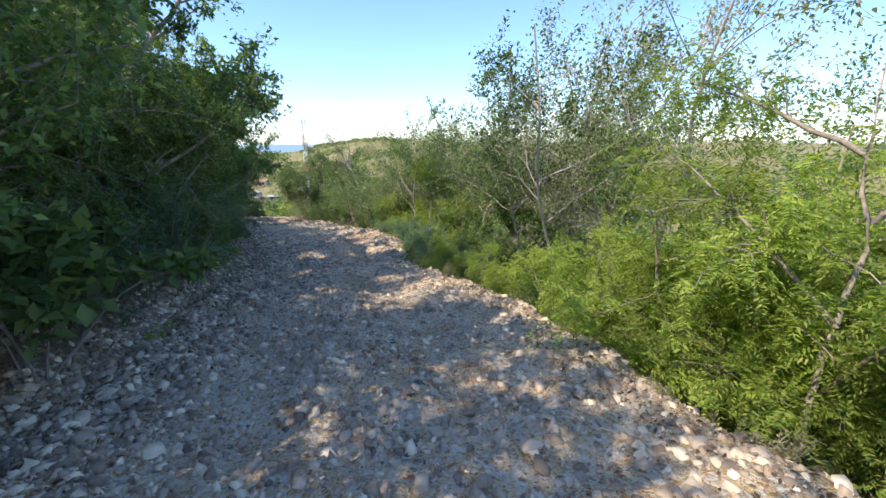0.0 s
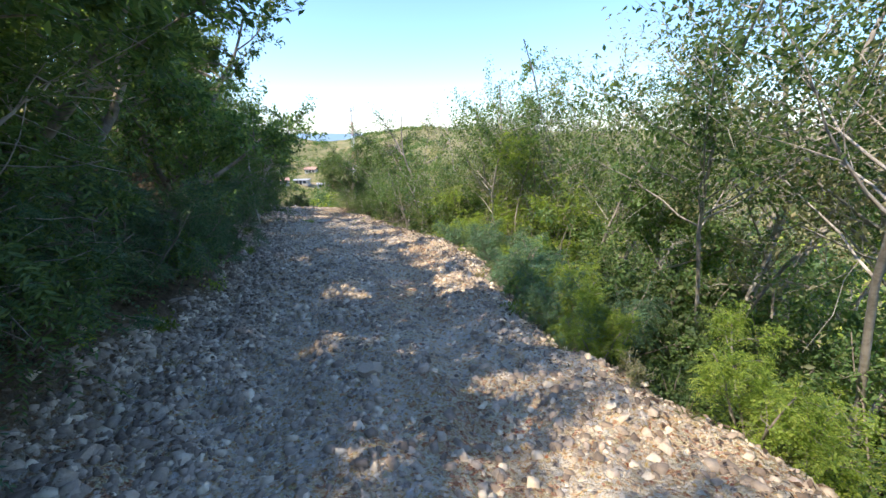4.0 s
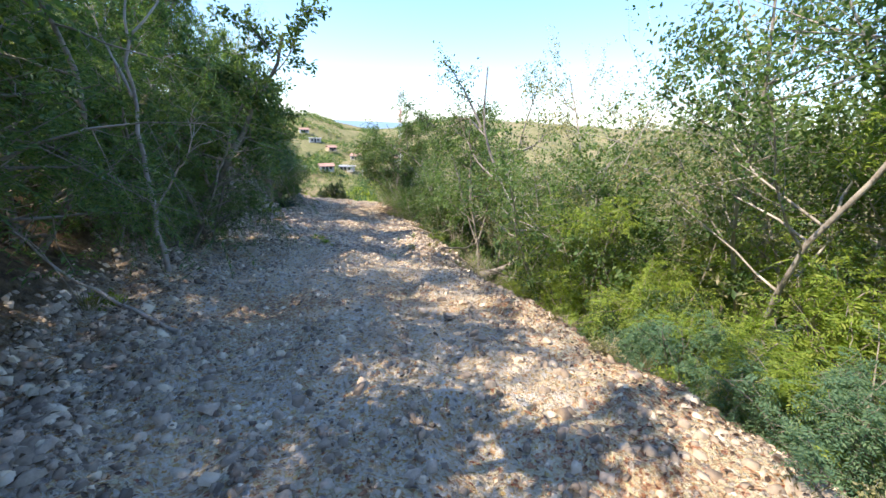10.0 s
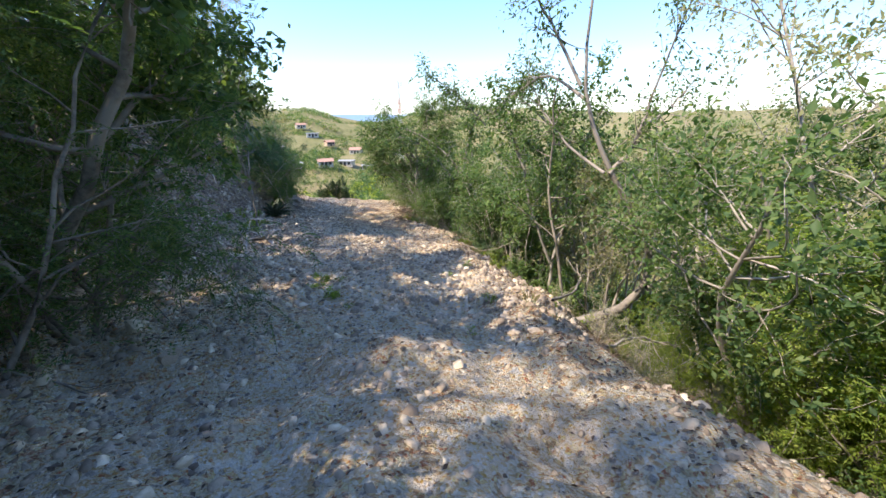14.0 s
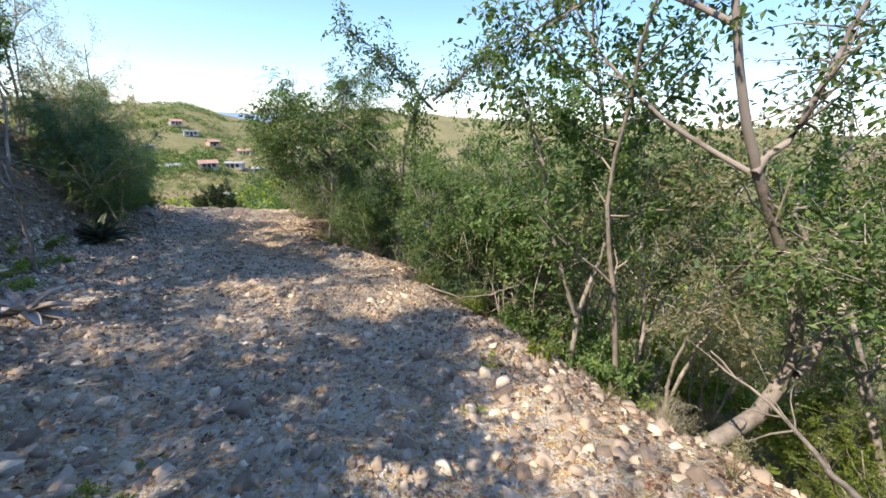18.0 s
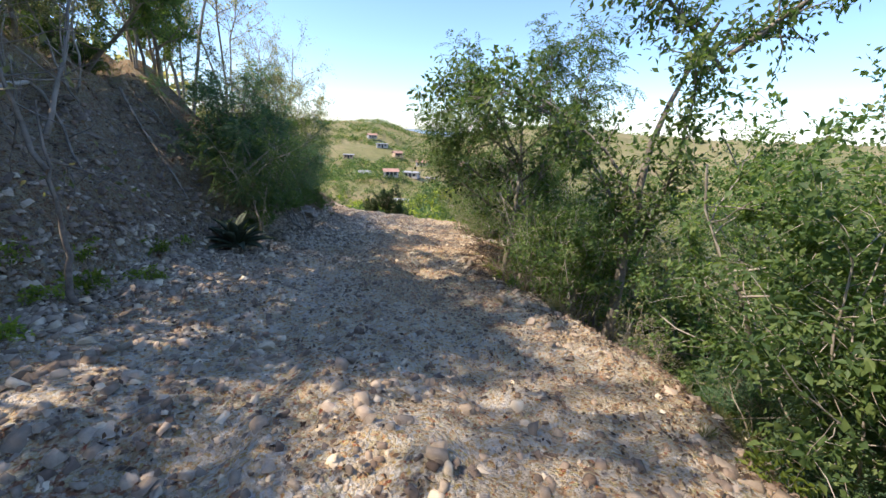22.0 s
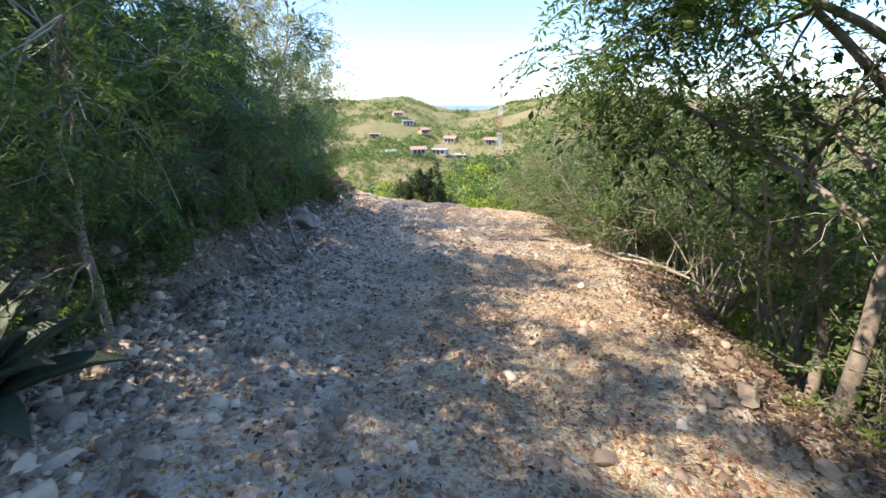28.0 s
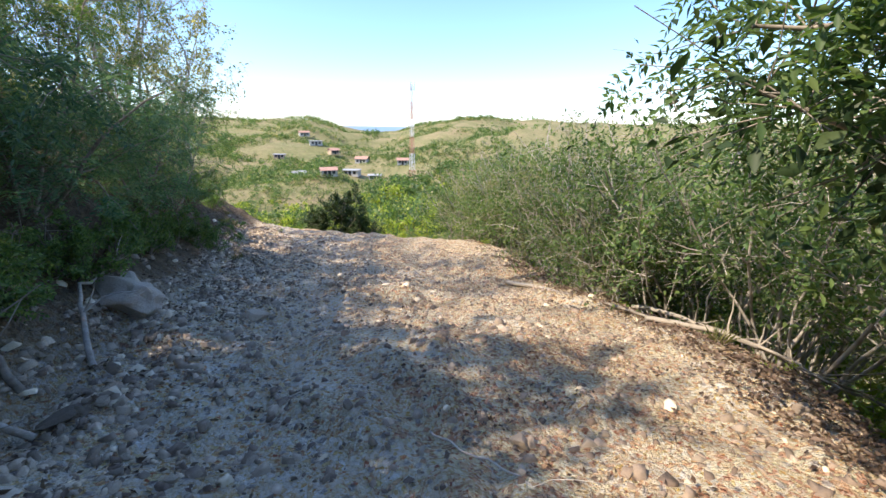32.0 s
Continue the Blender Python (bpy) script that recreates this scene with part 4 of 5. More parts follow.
bent_tree("slender_tree", "slender pale young tree leaning at the bank's foot", ((14.65, -1.9, 0.3), (14.7, -1.93, 1.0), (14.7, -1.96, 1.6), (14.7, -1.94, 2.3), (14.75, -1.88, 2.9), (14.85, -1.8, 3.7)), 0.032,
          ((((14.7, -1.94, 1.0), (14.8, -1.7, 1.35), (14.85, -1.5, 1.65), (14.9, -1.4, 2.1)), 0.014), (((14.7, -1.94, 2.2), (14.9, -2.3, 2.8), (15.0, -2.5, 3.3)), 0.016), (((14.75, -1.9, 2.7), (15.0, -1.6, 3.2), (15.1, -1.5, 3.7)), 0.015)), 39, LEAF_DARK, PALE_BARK, 5, 0.08, bushy=0.6)
bent_tree("slender_tree", "slender forked tree with drooping feathered leaves", ((6.0, -2.28, 0.05), (6.0, -2.22, 0.7), (6.0, -2.16, 1.3), (6.0, -2.35, 1.9), (6.05, -2.5, 2.8), (6.1, -2.5, 3.5)), 0.04,
          ((((6.0, -2.25, 0.35), (6.0, -2.1, 0.9), (6.05, -2.02, 1.25), (6.15, -1.85, 1.7)), 0.02), (((6.0, -2.2, 1.5), (6.3, -1.9, 2.0), (6.6, -1.7, 2.3)), 0.018), (((6.0, -2.35, 1.9), (6.5, -2.2, 2.6), (7.0, -1.9, 2.9)), 0.02), (((6.05, -2.5, 2.6), (5.6, -2.2, 3.1), (5.3, -2.0, 3.2)), 0.018)), 40, LEAF_DARK, PALE_BARK, 7, 0.1, "frond")
bent_tree("bare_tree", "thin bare forked tree at the foot of the bank", ((24.1, -2.68, -0.05), (24.15, -2.7, 0.4), (24.2, -2.7, 0.8), (24.2, -2.72, 1.4), (24.3, -2.75, 1.9)), 0.034,
          ((((24.2, -2.72, 1.3), (24.1, -2.85, 1.8), (24.15, -2.95, 2.5), (24.2, -3.0, 3.2)), 0.025), (((24.25, -2.73, 1.6), (24.5, -2.68, 2.1), (24.8, -2.68, 2.8), (25.0, -2.7, 3.4)), 0.024), (((24.2, -2.72, 1.4), (24.5, -2.7, 1.35), (24.9, -2.7, 1.15)), 0.014)), 38, LEAF_GREY, BARK, 2, 0.08)
bent_tree("small_tree", "pale twin-stemmed tree with drooping feathery leaves", ((28.0, -2.07, -0.05), (28.02, -2.08, 0.4), (28.1, -2.2, 0.9), (28.2, -2.4, 1.5), (28.4, -2.5, 2.2)), 0.03,
          ((((28.02, -2.07, 0.35), (27.95, -1.95, 0.8), (28.0, -1.85, 1.3), (28.1, -1.7, 1.9)), 0.026), (((28.1, -2.2, 0.9), (27.9, -2.5, 1.4), (27.6, -2.7, 1.9)), 0.025), (((28.2, -2.4, 1.5), (28.7, -2.0, 2.0), (29.0, -1.7, 2.2)), 0.025),
           (((28.2, -2.3, 1.3), (28.0, -1.7, 1.8), (27.8, -1.3, 1.9)), 0.022), (((28.3, -2.4, 1.7), (28.8, -2.8, 2.4), (29.2, -3.0, 2.8)), 0.025)), 37, LEAF_DARK, PALE_BARK, 10, 0.07, "frond")
bent_tree("leaning_tree", "stout grey trunk leaning out over the valley with a dense crown", ((28.8, 4.0, -1.2), (28.85, 4.05, 0.0), (29.1, 4.25, 1.2), (29.3, 4.4, 2.3), (29.4, 4.6, 3.2), (29.3, 4.9, 4.3)), 0.105,
          ((((29.4, 4.7, 1.4), (29.5, 3.9, 2.7), (29.5, 2.8, 3.4), (29.4, 2.0, 3.6), (29.3, 1.4, 3.4)), 0.032), (((29.4, 4.5, 0.5), (29.0, 4.0, 1.6), (28.7, 3.2, 2.5), (28.4, 2.4, 3.1), (28.2, 1.7, 3.0)), 0.028), (((29.4, 4.6, 0.8), (29.0, 4.5, 2.0), (28.6, 4.3, 2.9), (28.3, 4.0, 3.6)), 0.028),
           (((29.2, 5.0, 3.8), (29.3, 6.0, 4.8), (29.2, 6.6, 5.3)), 0.04), (((29.2, 5.0, 3.6), (29.0, 4.0, 4.6), (28.8, 3.0, 5.2)), 0.035)), 33, LEAF_MID, GREY_BARK, 22, 0.11, bushy=2.0)
bent_tree("overhanging_tree", "dark tree with drooping feathered leaves over the track", ((30.0, 2.8, -0.5), (30.3, 3.0, 0.8), (30.7, 3.2, 2.0), (31.0, 3.2, 3.0), (31.1, 3.1, 4.0)), 0.06,
          ((((30.6, 3.1, 1.2), (31.0, 2.6, 1.8), (31.3, 2.1, 2.2), (31.4, 1.6, 2.2)), 0.035), (((30.8, 3.2, 2.0), (30.9, 2.7, 2.7), (30.8, 2.3, 3.0), (30.7, 1.9, 2.9)), 0.035),
           (((30.7, 3.1, 1.6), (31.2, 3.1, 2.0), (31.7, 2.7, 2.1), (31.8, 2.4, 1.9)), 0.03), (((31.0, 3.2, 3.0), (30.8, 2.6, 3.8), (30.6, 2.0, 4.1)), 0.03), (((31.0, 3.2, 3.0), (31.3, 3.6, 3.8), (31.4, 3.9, 4.4)), 0.03),
           (((30.9, 3.2, 2.4), (31.0, 3.9, 3.2), (31.2, 4.6, 3.8)), 0.03), (((31.1, 3.1, 3.6), (31.4, 3.8, 4.4), (31.6, 4.5, 4.9)), 0.03), (((30.8, 3.2, 1.8), (31.3, 4.0, 2.5), (31.7, 4.8, 3.0)), 0.03), (((30.5, 3.1, 1.2), (30.9, 3.8, 2.2), (31.1, 4.2, 3.4), (31.2, 4.4, 4.4)), 0.035), (((30.2, 2.9, 0.4), (30.6, 3.5, 1.6), (30.9, 3.7, 2.8), (31.0, 3.6, 4.4)), 0.04), (((30.9, 3.2, 2.4), (30.7, 2.3, 2.8), (30.6, 1.8, 2.7), (30.5, 1.4, 2.4)), 0.03),
           (((31.0, 3.2, 3.0), (30.7, 2.3, 3.4), (30.4, 1.7, 3.3), (30.2, 1.3, 2.9)), 0.03), (((30.8, 3.2, 2.2), (30.3, 2.7, 2.9), (29.8, 2.2, 3.3), (29.4, 1.8, 3.3)), 0.03)), 34, LEAF_DARK, BARK, 7, 0.125, "frond")
bent_tree("overhanging_tree", "tree with hand-sized leaves on a long low branch", ((31.0, 3.5, -0.5), (31.3, 3.6, 0.4), (31.6, 3.6, 1.2), (32.0, 3.6, 2.0), (32.3, 3.6, 2.7)), 0.05,
          ((((31.2, 3.4, 0.6), (31.2, 3.0, 1.07), (31.2, 2.26, 1.59), (31.2, 1.85, 1.75), (31.15, 1.5, 1.9)), 0.03), (((31.8, 3.6, 1.6), (32.4, 3.3, 2.1), (33.0, 3.0, 2.4), (33.5, 2.8, 2.5)), 0.028),
           (((32.1, 3.6, 2.2), (32.0, 3.1, 2.8), (31.9, 2.7, 3.2)), 0.025), (((31.6, 3.5, 0.8), (31.0, 3.0, 1.6), (30.6, 2.9, 2.4)), 0.03)), 35, LEAF_DEEP_SHADED, BARK, 8, 0.1)
bent_tree("leaning_tree", "pale crooked trunk among feathery leaves at the verge", ((2.5, 3.3, -0.5), (2.7, 3.55, 0.4), (2.8, 3.8, 1.1), (3.1, 4.0, 1.9), (3.4, 4.3, 2.8)), 0.03,
          ((((2.7, 3.6, 0.6), (3.4, 3.5, 1.4), (4.2, 3.5, 2.0)), 0.025), (((2.9, 3.9, 1.4), (2.4, 4.2, 2.2), (2.2, 4.3, 3.0)), 0.025), (((3.1, 4.0, 1.9), (4.0, 4.0, 2.5), (4.8, 4.1, 2.9)), 0.025)), 36, LEAF_BRIGHT, BARK, 8, 0.11, "frond")


# stones
def rock_mesh(name, seed, flat=0.65, cuts=2, rough=0.16):
    rng = np.random.RandomState(seed)
    bm = bmesh.new()
    bmesh.ops.create_icosphere(bm, subdivisions=cuts, radius=1)
    planes = [(unit(rng.normal(size=3)), rng.uniform(0.42, 0.72)) for _ in range(11)]
    for v in bm.verts:
        p = np.array(v.co)
        for n, d in planes:
            over = p @ n - d
            if over > 0:
                p = p - n * over
        p = p * (1 + rough * noise.noise(Vector(p) * 2.3 + Vector((seed, 0, 0))))
        v.co = (p[0] * 1.15, p[1] * 0.9, p[2] * flat)
    me = bpy.data.meshes.new(name)
    bm.to_mesh(me)
    bm.free()
    return me


srng = np.random.RandomState(5)
stone_shapes = []
for k in range(10):
    me = rock_mesh("stone", 40 + k, srng.uniform(0.5, 0.8))
    me.materials.append(STONE if k % 3 else ROCK)
    stone_shapes.append(me)


def stone(place, size, turn=0.0, label="", shape=None, name="stone", group="loose stones on the track"):
    me = stone_shapes[shape if shape is not None else srng.randint(len(stone_shapes))]
    ob = new(name, me)
    ob.matrix_basis = Matrix.Translation(place + Vector((0, 0, size * 0.22))) @ pose(0, 0, 0, srng.uniform(-14, 14), srng.uniform(-14, 14), turn) @ Matrix.Scale(size, 4)
    return tagged(ob, label or "pale grey angular stone lying on the dirt track", "stone", group)


for k in range(130):
    y = srng.uniform(1.8, 37)
    left, right = float(along(EDGE_L, y)), float(along(EDGE_R, y))
    u = left + abs(srng.normal(0, 0.7)) if srng.uniform() < 0.45 else srng.uniform(left, right)
    stone(spot(y, min(u, right)), 0.035 + 0.05 * srng.uniform() ** 2, srng.uniform(0, 360))
# heaps of rubble
for cy, cu, n, big in ((1.95, 1.0, 16, 0.075), (15.6, 1.6, 22, 0.07), (22.6, -2.4, 16, 0.085), (27.4, 2.3, 22, 0.085), (30.6, -2.2, 18, 0.1), (34.0, -0.3, 16, 0.06), (32.6, -0.15, 14, 0.05), (31.2, 0.05, 10, 0.05), (29.7, 2.4, 14, 0.07), (25.0, -0.5, 9, 0.07), (24.2, -2.5, 18, 0.07), (23.4, -2.0, 14, 0.06), (25.6, -2.4, 14, 0.07), (20.6, -2.3, 16, 0.08), (21.4, -2.6, 12, 0.07), (4.2, -2.0, 14, 0.075)):
    for k in range(int(n * 0.62)):
        stone(spot(cy + srng.normal(0, 0.42), cu + srng.normal(0, 0.3)), big * srng.uniform(0.45, 1.15), srng.uniform(0, 360), "chunk of broken pale rock in a heap of rubble", group="rubble heaps")

boulder_me = rock_mesh("boulder", 93, 0.85, 4, 0.4)
boulder_me.materials.append(BOULDER)
boulder = new("boulder", boulder_me)
boulder.matrix_basis = Matrix.Translation(rest(-16.85, 31.62) + Vector((0, 0, 0.16))) @ pose(0, 0, 0, 4, -6, 25) @ Matrix.Scale(0.3, 4)
tagged(boulder, "large rough grey boulder at the foot of the bank", "boulder")
for px, py, size, text in ((-14.95, 27.95, 0.13, "rounded stone at the foot of a small tree"), (-16.2, 32.3, 0.14, ""), (-11.15, 29.75, 0.13, "orange-brown rock on the track's edge"),
                           (-10.9, 29.2, 0.08, ""), (-11.96, 28.88, 0.085, ""), (-13.07, 27.96, 0.075, ""), (-12.62, 29.95, 0.06, ""), (-13.5, 28.05, 0.07, ""), (-13.35, 28.2, 0.06, ""), (-2.3, 7.4, 0.16, "flat pale stone pressed into the track"), (-9.3, 17.4, 0.1, ""), (-8.6, 17.1, 0.13, "pale squared stone beside the track")):
    stone(rest(px, py), size, 40 * px, text or "pale broken rock on the track's edge")


def gravel(name, label, n, seed, lo, hi, choose, material):
    """Small angular chips, each a skewed box, sown over the ground as one sheet of stuff."""
    rng = np.random.RandomState(seed)
    y, u = choose(rng, n)
    x = along(AXIS, y) + u * stretch(y)
    size = lo + (hi - lo) * rng.uniform(0, 1, n) ** 2.6
    box = np.array([(sx, sy, sz) for sz in (-0.5, 0.5) for sx, sy in ((-1, -1), (1, -1), (1, 1), (-1, 1))], float)
    v = box[None] * np.stack([rng.uniform(0.7, 1.3, n), rng.uniform(0.5, 1.0, n), rng.uniform(0.6, 1.1, n)], 1)[:, None]
    v[:, 4:, :2] *= rng.uniform(0.45, 0.85, (n, 1, 1))
    v = v + rng.normal(size=v.shape) * 0.16
    a = rng.uniform(0, 6.283, n)
    ca, sa = np.cos(a)[:, None], np.sin(a)[:, None]
    tip = rng.normal(size=(n, 2)) * 0.25
    xx, yy = v[..., 0] * ca - v[..., 1] * sa, v[..., 0] * sa + v[..., 1] * ca
    zz = v[..., 2] + xx * tip[:, :1] + yy * tip[:, 1:]
    place = np.stack([x, y, land(x, y)], 1)
    verts = place[:, None] + np.stack([xx, yy, zz], -1) * size[:, None, None] + np.array([0, 0, 0.15]) * size[:, None, None]
    quads = np.array([(4, 5, 6, 7), (0, 1, 5, 4), (1, 2, 6, 5), (2, 3, 7, 6), (3, 0, 4, 7)])
    faces = (np.arange(n)[:, None, None] * 8 + quads[None]).reshape(-1, 4)
    ob = swift(name, verts.reshape(-1, 3), faces, material)
    return tagged(ob, label, "gravel", kind="stuff")


def over_track(rng, n):
    y = rng.uniform(0.8, 38, n) if n else 0
    y = np.where(rng.uniform(0, 1, n) < 0.3, rng.uniform(0.8, 14, n), y)
    left, right = along(EDGE_L, y), along(EDGE_R, y)
    s = rng.uniform(-0.1, 1.12, n)
    u = left + (right - left) * s
    lane = np.minimum(np.abs(u + 0.75), np.abs(u - 0.95))
    x = along(AXIS, y) + u * stretch(y)
    keep = (wave(x, y, 0.7, 21) + 0.5 * wave(x, y, 0.25, 22) > rng.uniform(-1.6, 0.6, n)) & ((lane > 0.25) | (rng.uniform(0, 1, n) < 0.45))
    keep &= (y < 23.5) | (u < -0.5) | (rng.uniform(0, 1, n) < 0.3)
    u = np.where(keep, u, left + np.abs(rng.normal(0, 0.7, n)) - 0.25)
    return y, u


gravel("gravel", "pale grey stone chips scattered over the track", 22000, 3, 0.008, 0.05, over_track, STONE)
gravel("grit", "fine dark and pale grit on the track", 30000, 4, 0.006, 0.036, over_track, ROCK)


def over_middle(rng, n):
    y, u = over_track(rng, n)
    s = (u - along(EDGE_L, y)) / (along(EDGE_R, y) - along(EDGE_L, y))
    y = 18.5 + (y - 0.8) * 0.28
    return y, along(EDGE_L, y) + s * (along(EDGE_R, y) - along(EDGE_L, y))


gravel("gravel", "broken pale and dark stones strewn along the track", 9500, 9, 0.01, 0.06, over_middle, STONE)


def over_bank(rng, n):
    y = rng.uniform(19.8, 28.6, n)
    return y, along(EDGE_L, y) - 0.15 - 2.6 * rng.uniform(0, 1, n) ** 1.3


def over_start(rng, n):
    y, u = over_track(rng, n)
    s = (u - along(EDGE_L, y)) / (along(EDGE_R, y) - along(EDGE_L, y))
    y = 1.5 + (y - 0.8) * 0.47
    return y, along(EDGE_L, y) + s * (along(EDGE_R, y) - along(EDGE_L, y))


gravel("gravel", "broken pale stones pressed into the track", 4500, 10, 0.012, 0.05, over_start, STONE)
def over_late(rng, n):
    y = rng.uniform(21, 39, n)
    left, right = along(EDGE_L, y), along(EDGE_R, y)
    return y, left + (right - left) * rng.uniform(-0.05, 1.15, n)


gravel("clods", "crumbled brown clods of earth on the track", 11000, 12, 0.008, 0.036, over_late, EARTH)
gravel("clods", "crumbling clods and stones on the bare bank", 6500, 8, 0.01, 0.055, over_bank, EARTH)


# dead leaves, low growth
def litter(name, label, n, seed, y_lo, y_hi, side, wide, material, long=0.05):
    rng = np.random.RandomState(seed)
    y = rng.uniform(y_lo, y_hi, n)
    edge = along(EDGE_L if side < 0 else EDGE_R, y)
    u = edge + side * (rng.gamma(2.0, wide / 2, n) - wide * 0.7)
    x = along(AXIS, y) + u * stretch(y)
    pos = np.stack([x, y, land(x, y) + rng.uniform(0.006, 0.025, n)], 1)
    way = rng.normal(size=(n, 3)) * np.array([1, 1, 0.25])
    ll = long * rng.uniform(0.5, 1.3, n)
    return tagged(swift(name, *leaves(rng, pos, way, ll, ll * 0.5), material), label, "leaf litter", kind="stuff")


litter("leaf_litter", "dry brown leaves under the trees of the bank", 16000, 6, 0, 40, -1, 1.3, LITTER)
litter("leaf_litter", "dry brown leaves along the valley edge", 9000, 7, 0, 42, 1, 0.9, LITTER)

litter("leaf_litter", "thick brown leaf litter and twigs along the valley edge", 11000, 18, 28.6, 37.5, 1, 0.8, LITTER)


def bits(n, seed):
    rng = np.random.RandomState(seed)
    y, u = over_track(rng, n)
    y = 12 + (y - 0.8) * 0.72
    x = along(AXIS, y) + u * stretch(y)
    pos = np.stack([x, y, land(x, y) + rng.uniform(0.006, 0.022, n)], 1)
    ll = rng.uniform(0.02, 0.06, n)
    return tagged(swift("leaf_litter", *leaves(rng, pos, rng.normal(size=(n, 3)) * np.array([1, 1, 0.3]), ll, ll * 0.45), LITTER), "dry leaf bits scattered over the track", "leaf litter", kind="stuff")


bits(5000, 17)


def patches(n, seed):
    """Dead leaves blown together in hollows of the track."""
    rng = np.random.RandomState(seed)
    y = rng.uniform(22, 38.5, n)
    left, right = along(EDGE_L, y), along(EDGE_R, y)
    u = left + (right - left) * rng.uniform(0, 1.1, n)
    x = along(AXIS, y) + u * stretch(y)
    keep = wave(x, y, 0.55, 71) + 0.6 * wave(x, y, 0.2, 72) + 0.8 * smooth(u - right, -1.6, -0.2) > rng.uniform(0.1, 0.9, n)
    x, y = x[keep], y[keep]
    n = len(x)
    pos = np.stack([x, y, land(x, y) + rng.uniform(0.006, 0.024, n)], 1)
    ll = rng.uniform(0.02, 0.055, n)
    return tagged(swift("leaf_litter", *leaves(rng, pos, rng.normal(size=(n, 3)) * np.array([1, 1, 0.35]), ll, ll * 0.5), LITTER), "brown dead leaves gathered in hollows of the track", "leaf litter", kind="stuff")


patches(30000, 19)


def tuft(seed, n=45, high=0.35):
    rng = np.random.RandomState(seed)
    root = new("grass_tuft")
    a, r = rng.uniform(0, 6.283, n), rng.uniform(0, 0.09, n)
    pos = np.stack([np.cos(a) * r, np.sin(a) * r, np.zeros(n) - 0.01], 1)
    way = np.stack([np.cos(a) * 0.55, np.sin(a) * 0.55, np.ones(n)], 1) + rng.normal(size=(n, 3)) * 0.2
    swift("foliage", *leaves(rng, pos, way, high * rng.uniform(0.5, 1.1, n), 0.006), GRASS_DRY, root)
    return tagged(root, "tuft of thin dry grass on the verge", "grass", "grass tufts")


tufts = [tuft(60, 40, 0.22), tuft(61, 30, 0.16), tuft(62, 50, 0.28)]
grng = np.random.RandomState(9)
for k in range(110):
    y = grng.uniform(1.5, 41)
    if grng.uniform() < 0.4:
        u = along(EDGE_L, y) + grng.uniform(-0.9, 0.25)
    else:
        u = along(EDGE_R, y) + grng.uniform(-0.2, 1.0)
    m = Matrix.Translation(spot(y, float(u))) @ pose(0, 0, 0, 0, 0, grng.uniform(0, 360)) @ Matrix.Scale(grng.uniform(0.5, 1.0), 4)
    first = tufts[k % 3]
    if k < 3:
        first.matrix_basis = m
    else:
        copy_thing(first, m)
for y, u, k in ((23.4, -2.6, 0.9), (24.0, -2.9, 0.8), (25.7, -3.0, 0.9), (26.3, -2.9, 0.7), (22.9, -3.2, 0.8), (5.3, 0.45, 0.35), (6.9, -2.2, 0.6), (12.9, 2.6, 0.6), (18.6, 0.9, 0.4), (19.6, 1.4, 0.45), (19.2, -0.6, 0.5), (20.0, -0.8, 0.55), (21.6, 1.7, 0.5), (20.9, 1.2, 0.35), (22.5, -2.8, 0.7), (25.2, -2.6, 0.6),
                (29.2, 2.5, 0.6), (29.9, 2.5, 0.5), (28.9, 2.6, 0.7), (24.7, -3.2, 0.8), (23.9, -3.2, 0.9), (32.9, 3.6, 0.6), (38.6, -2.6, 0.5), (3.9, -1.9, 0.7), (9.0, -1.9, 0.8), (7.6, -2.0, 0.8), (11.2, -1.8, 0.7), (13.9, -2.2, 0.8)):
    one("weed", y, u, k, 123 * y)


# agave with broad fleshy leaves
def agave(place, scale, seed, count, label, material, sag=0.0):
    rng = np.random.RandomState(seed)
    root = new("agave")
    root.location = place
    for k in range(count):
        az = k * 2.4 + rng.uniform(-0.2, 0.2)
        lift = np.interp(k, (0, count - 1), (0.5, 1.45)) + rng.uniform(-0.1, 0.1) - sag
        ln, wd = scale * rng.uniform(0.75, 1.1), scale * 0.1
        out, verts, faces = np.array([math.cos(az), math.sin(az), 0]), [], []
        side = np.array([-math.sin(az), math.cos(az), 0])
        p, ang = np.array([0, 0, 0.04]), lift
        n = 9
        for j in range(n):
            s = j / (n - 1)
            w = wd * (0.55 + 1.6 * s * (1 - s) + 0.25 * s) * (1 - s ** 4) + 0.002
            up = -out * math.sin(ang) + np.array([0, 0, math.cos(ang)])
            for e, q in ((-1, 0.35), (-0.5, -0.05), (0, -0.2), (0.5, -0.05), (1, 0.35)):
                verts.append(tuple(p + side * w * e + up * w * q))
            for e in (0.5, -0.5):
                verts.append(tuple(p + side * w * e - up * w * 0.4))
            p = p + (out * math.cos(ang) + np.array([0, 0, math.sin(ang)])) * ln / (n - 1)
            ang -= 0.09 + 0.12 * s
        for j in range(n - 1):
            a, b = j * 7, j * 7 + 7
            for q in range(7):
                r = (q + 1) % 7
                faces.append((a + q, a + r, b + r, b + q))
        part("leaf", verts, faces, material, root)
    return tagged(root, label, "agave")


agave(rest(-14.95, 27.35, 0.02), 0.82, 3, 22, "dark green agave with broad pointed leaves on bare earth", AGAVE)
agave(rest(-11.75, 22.5, 0.02), 0.5, 4, 13, "withered agave with drooping grey leaves", DRY_WOOD, 0.5)


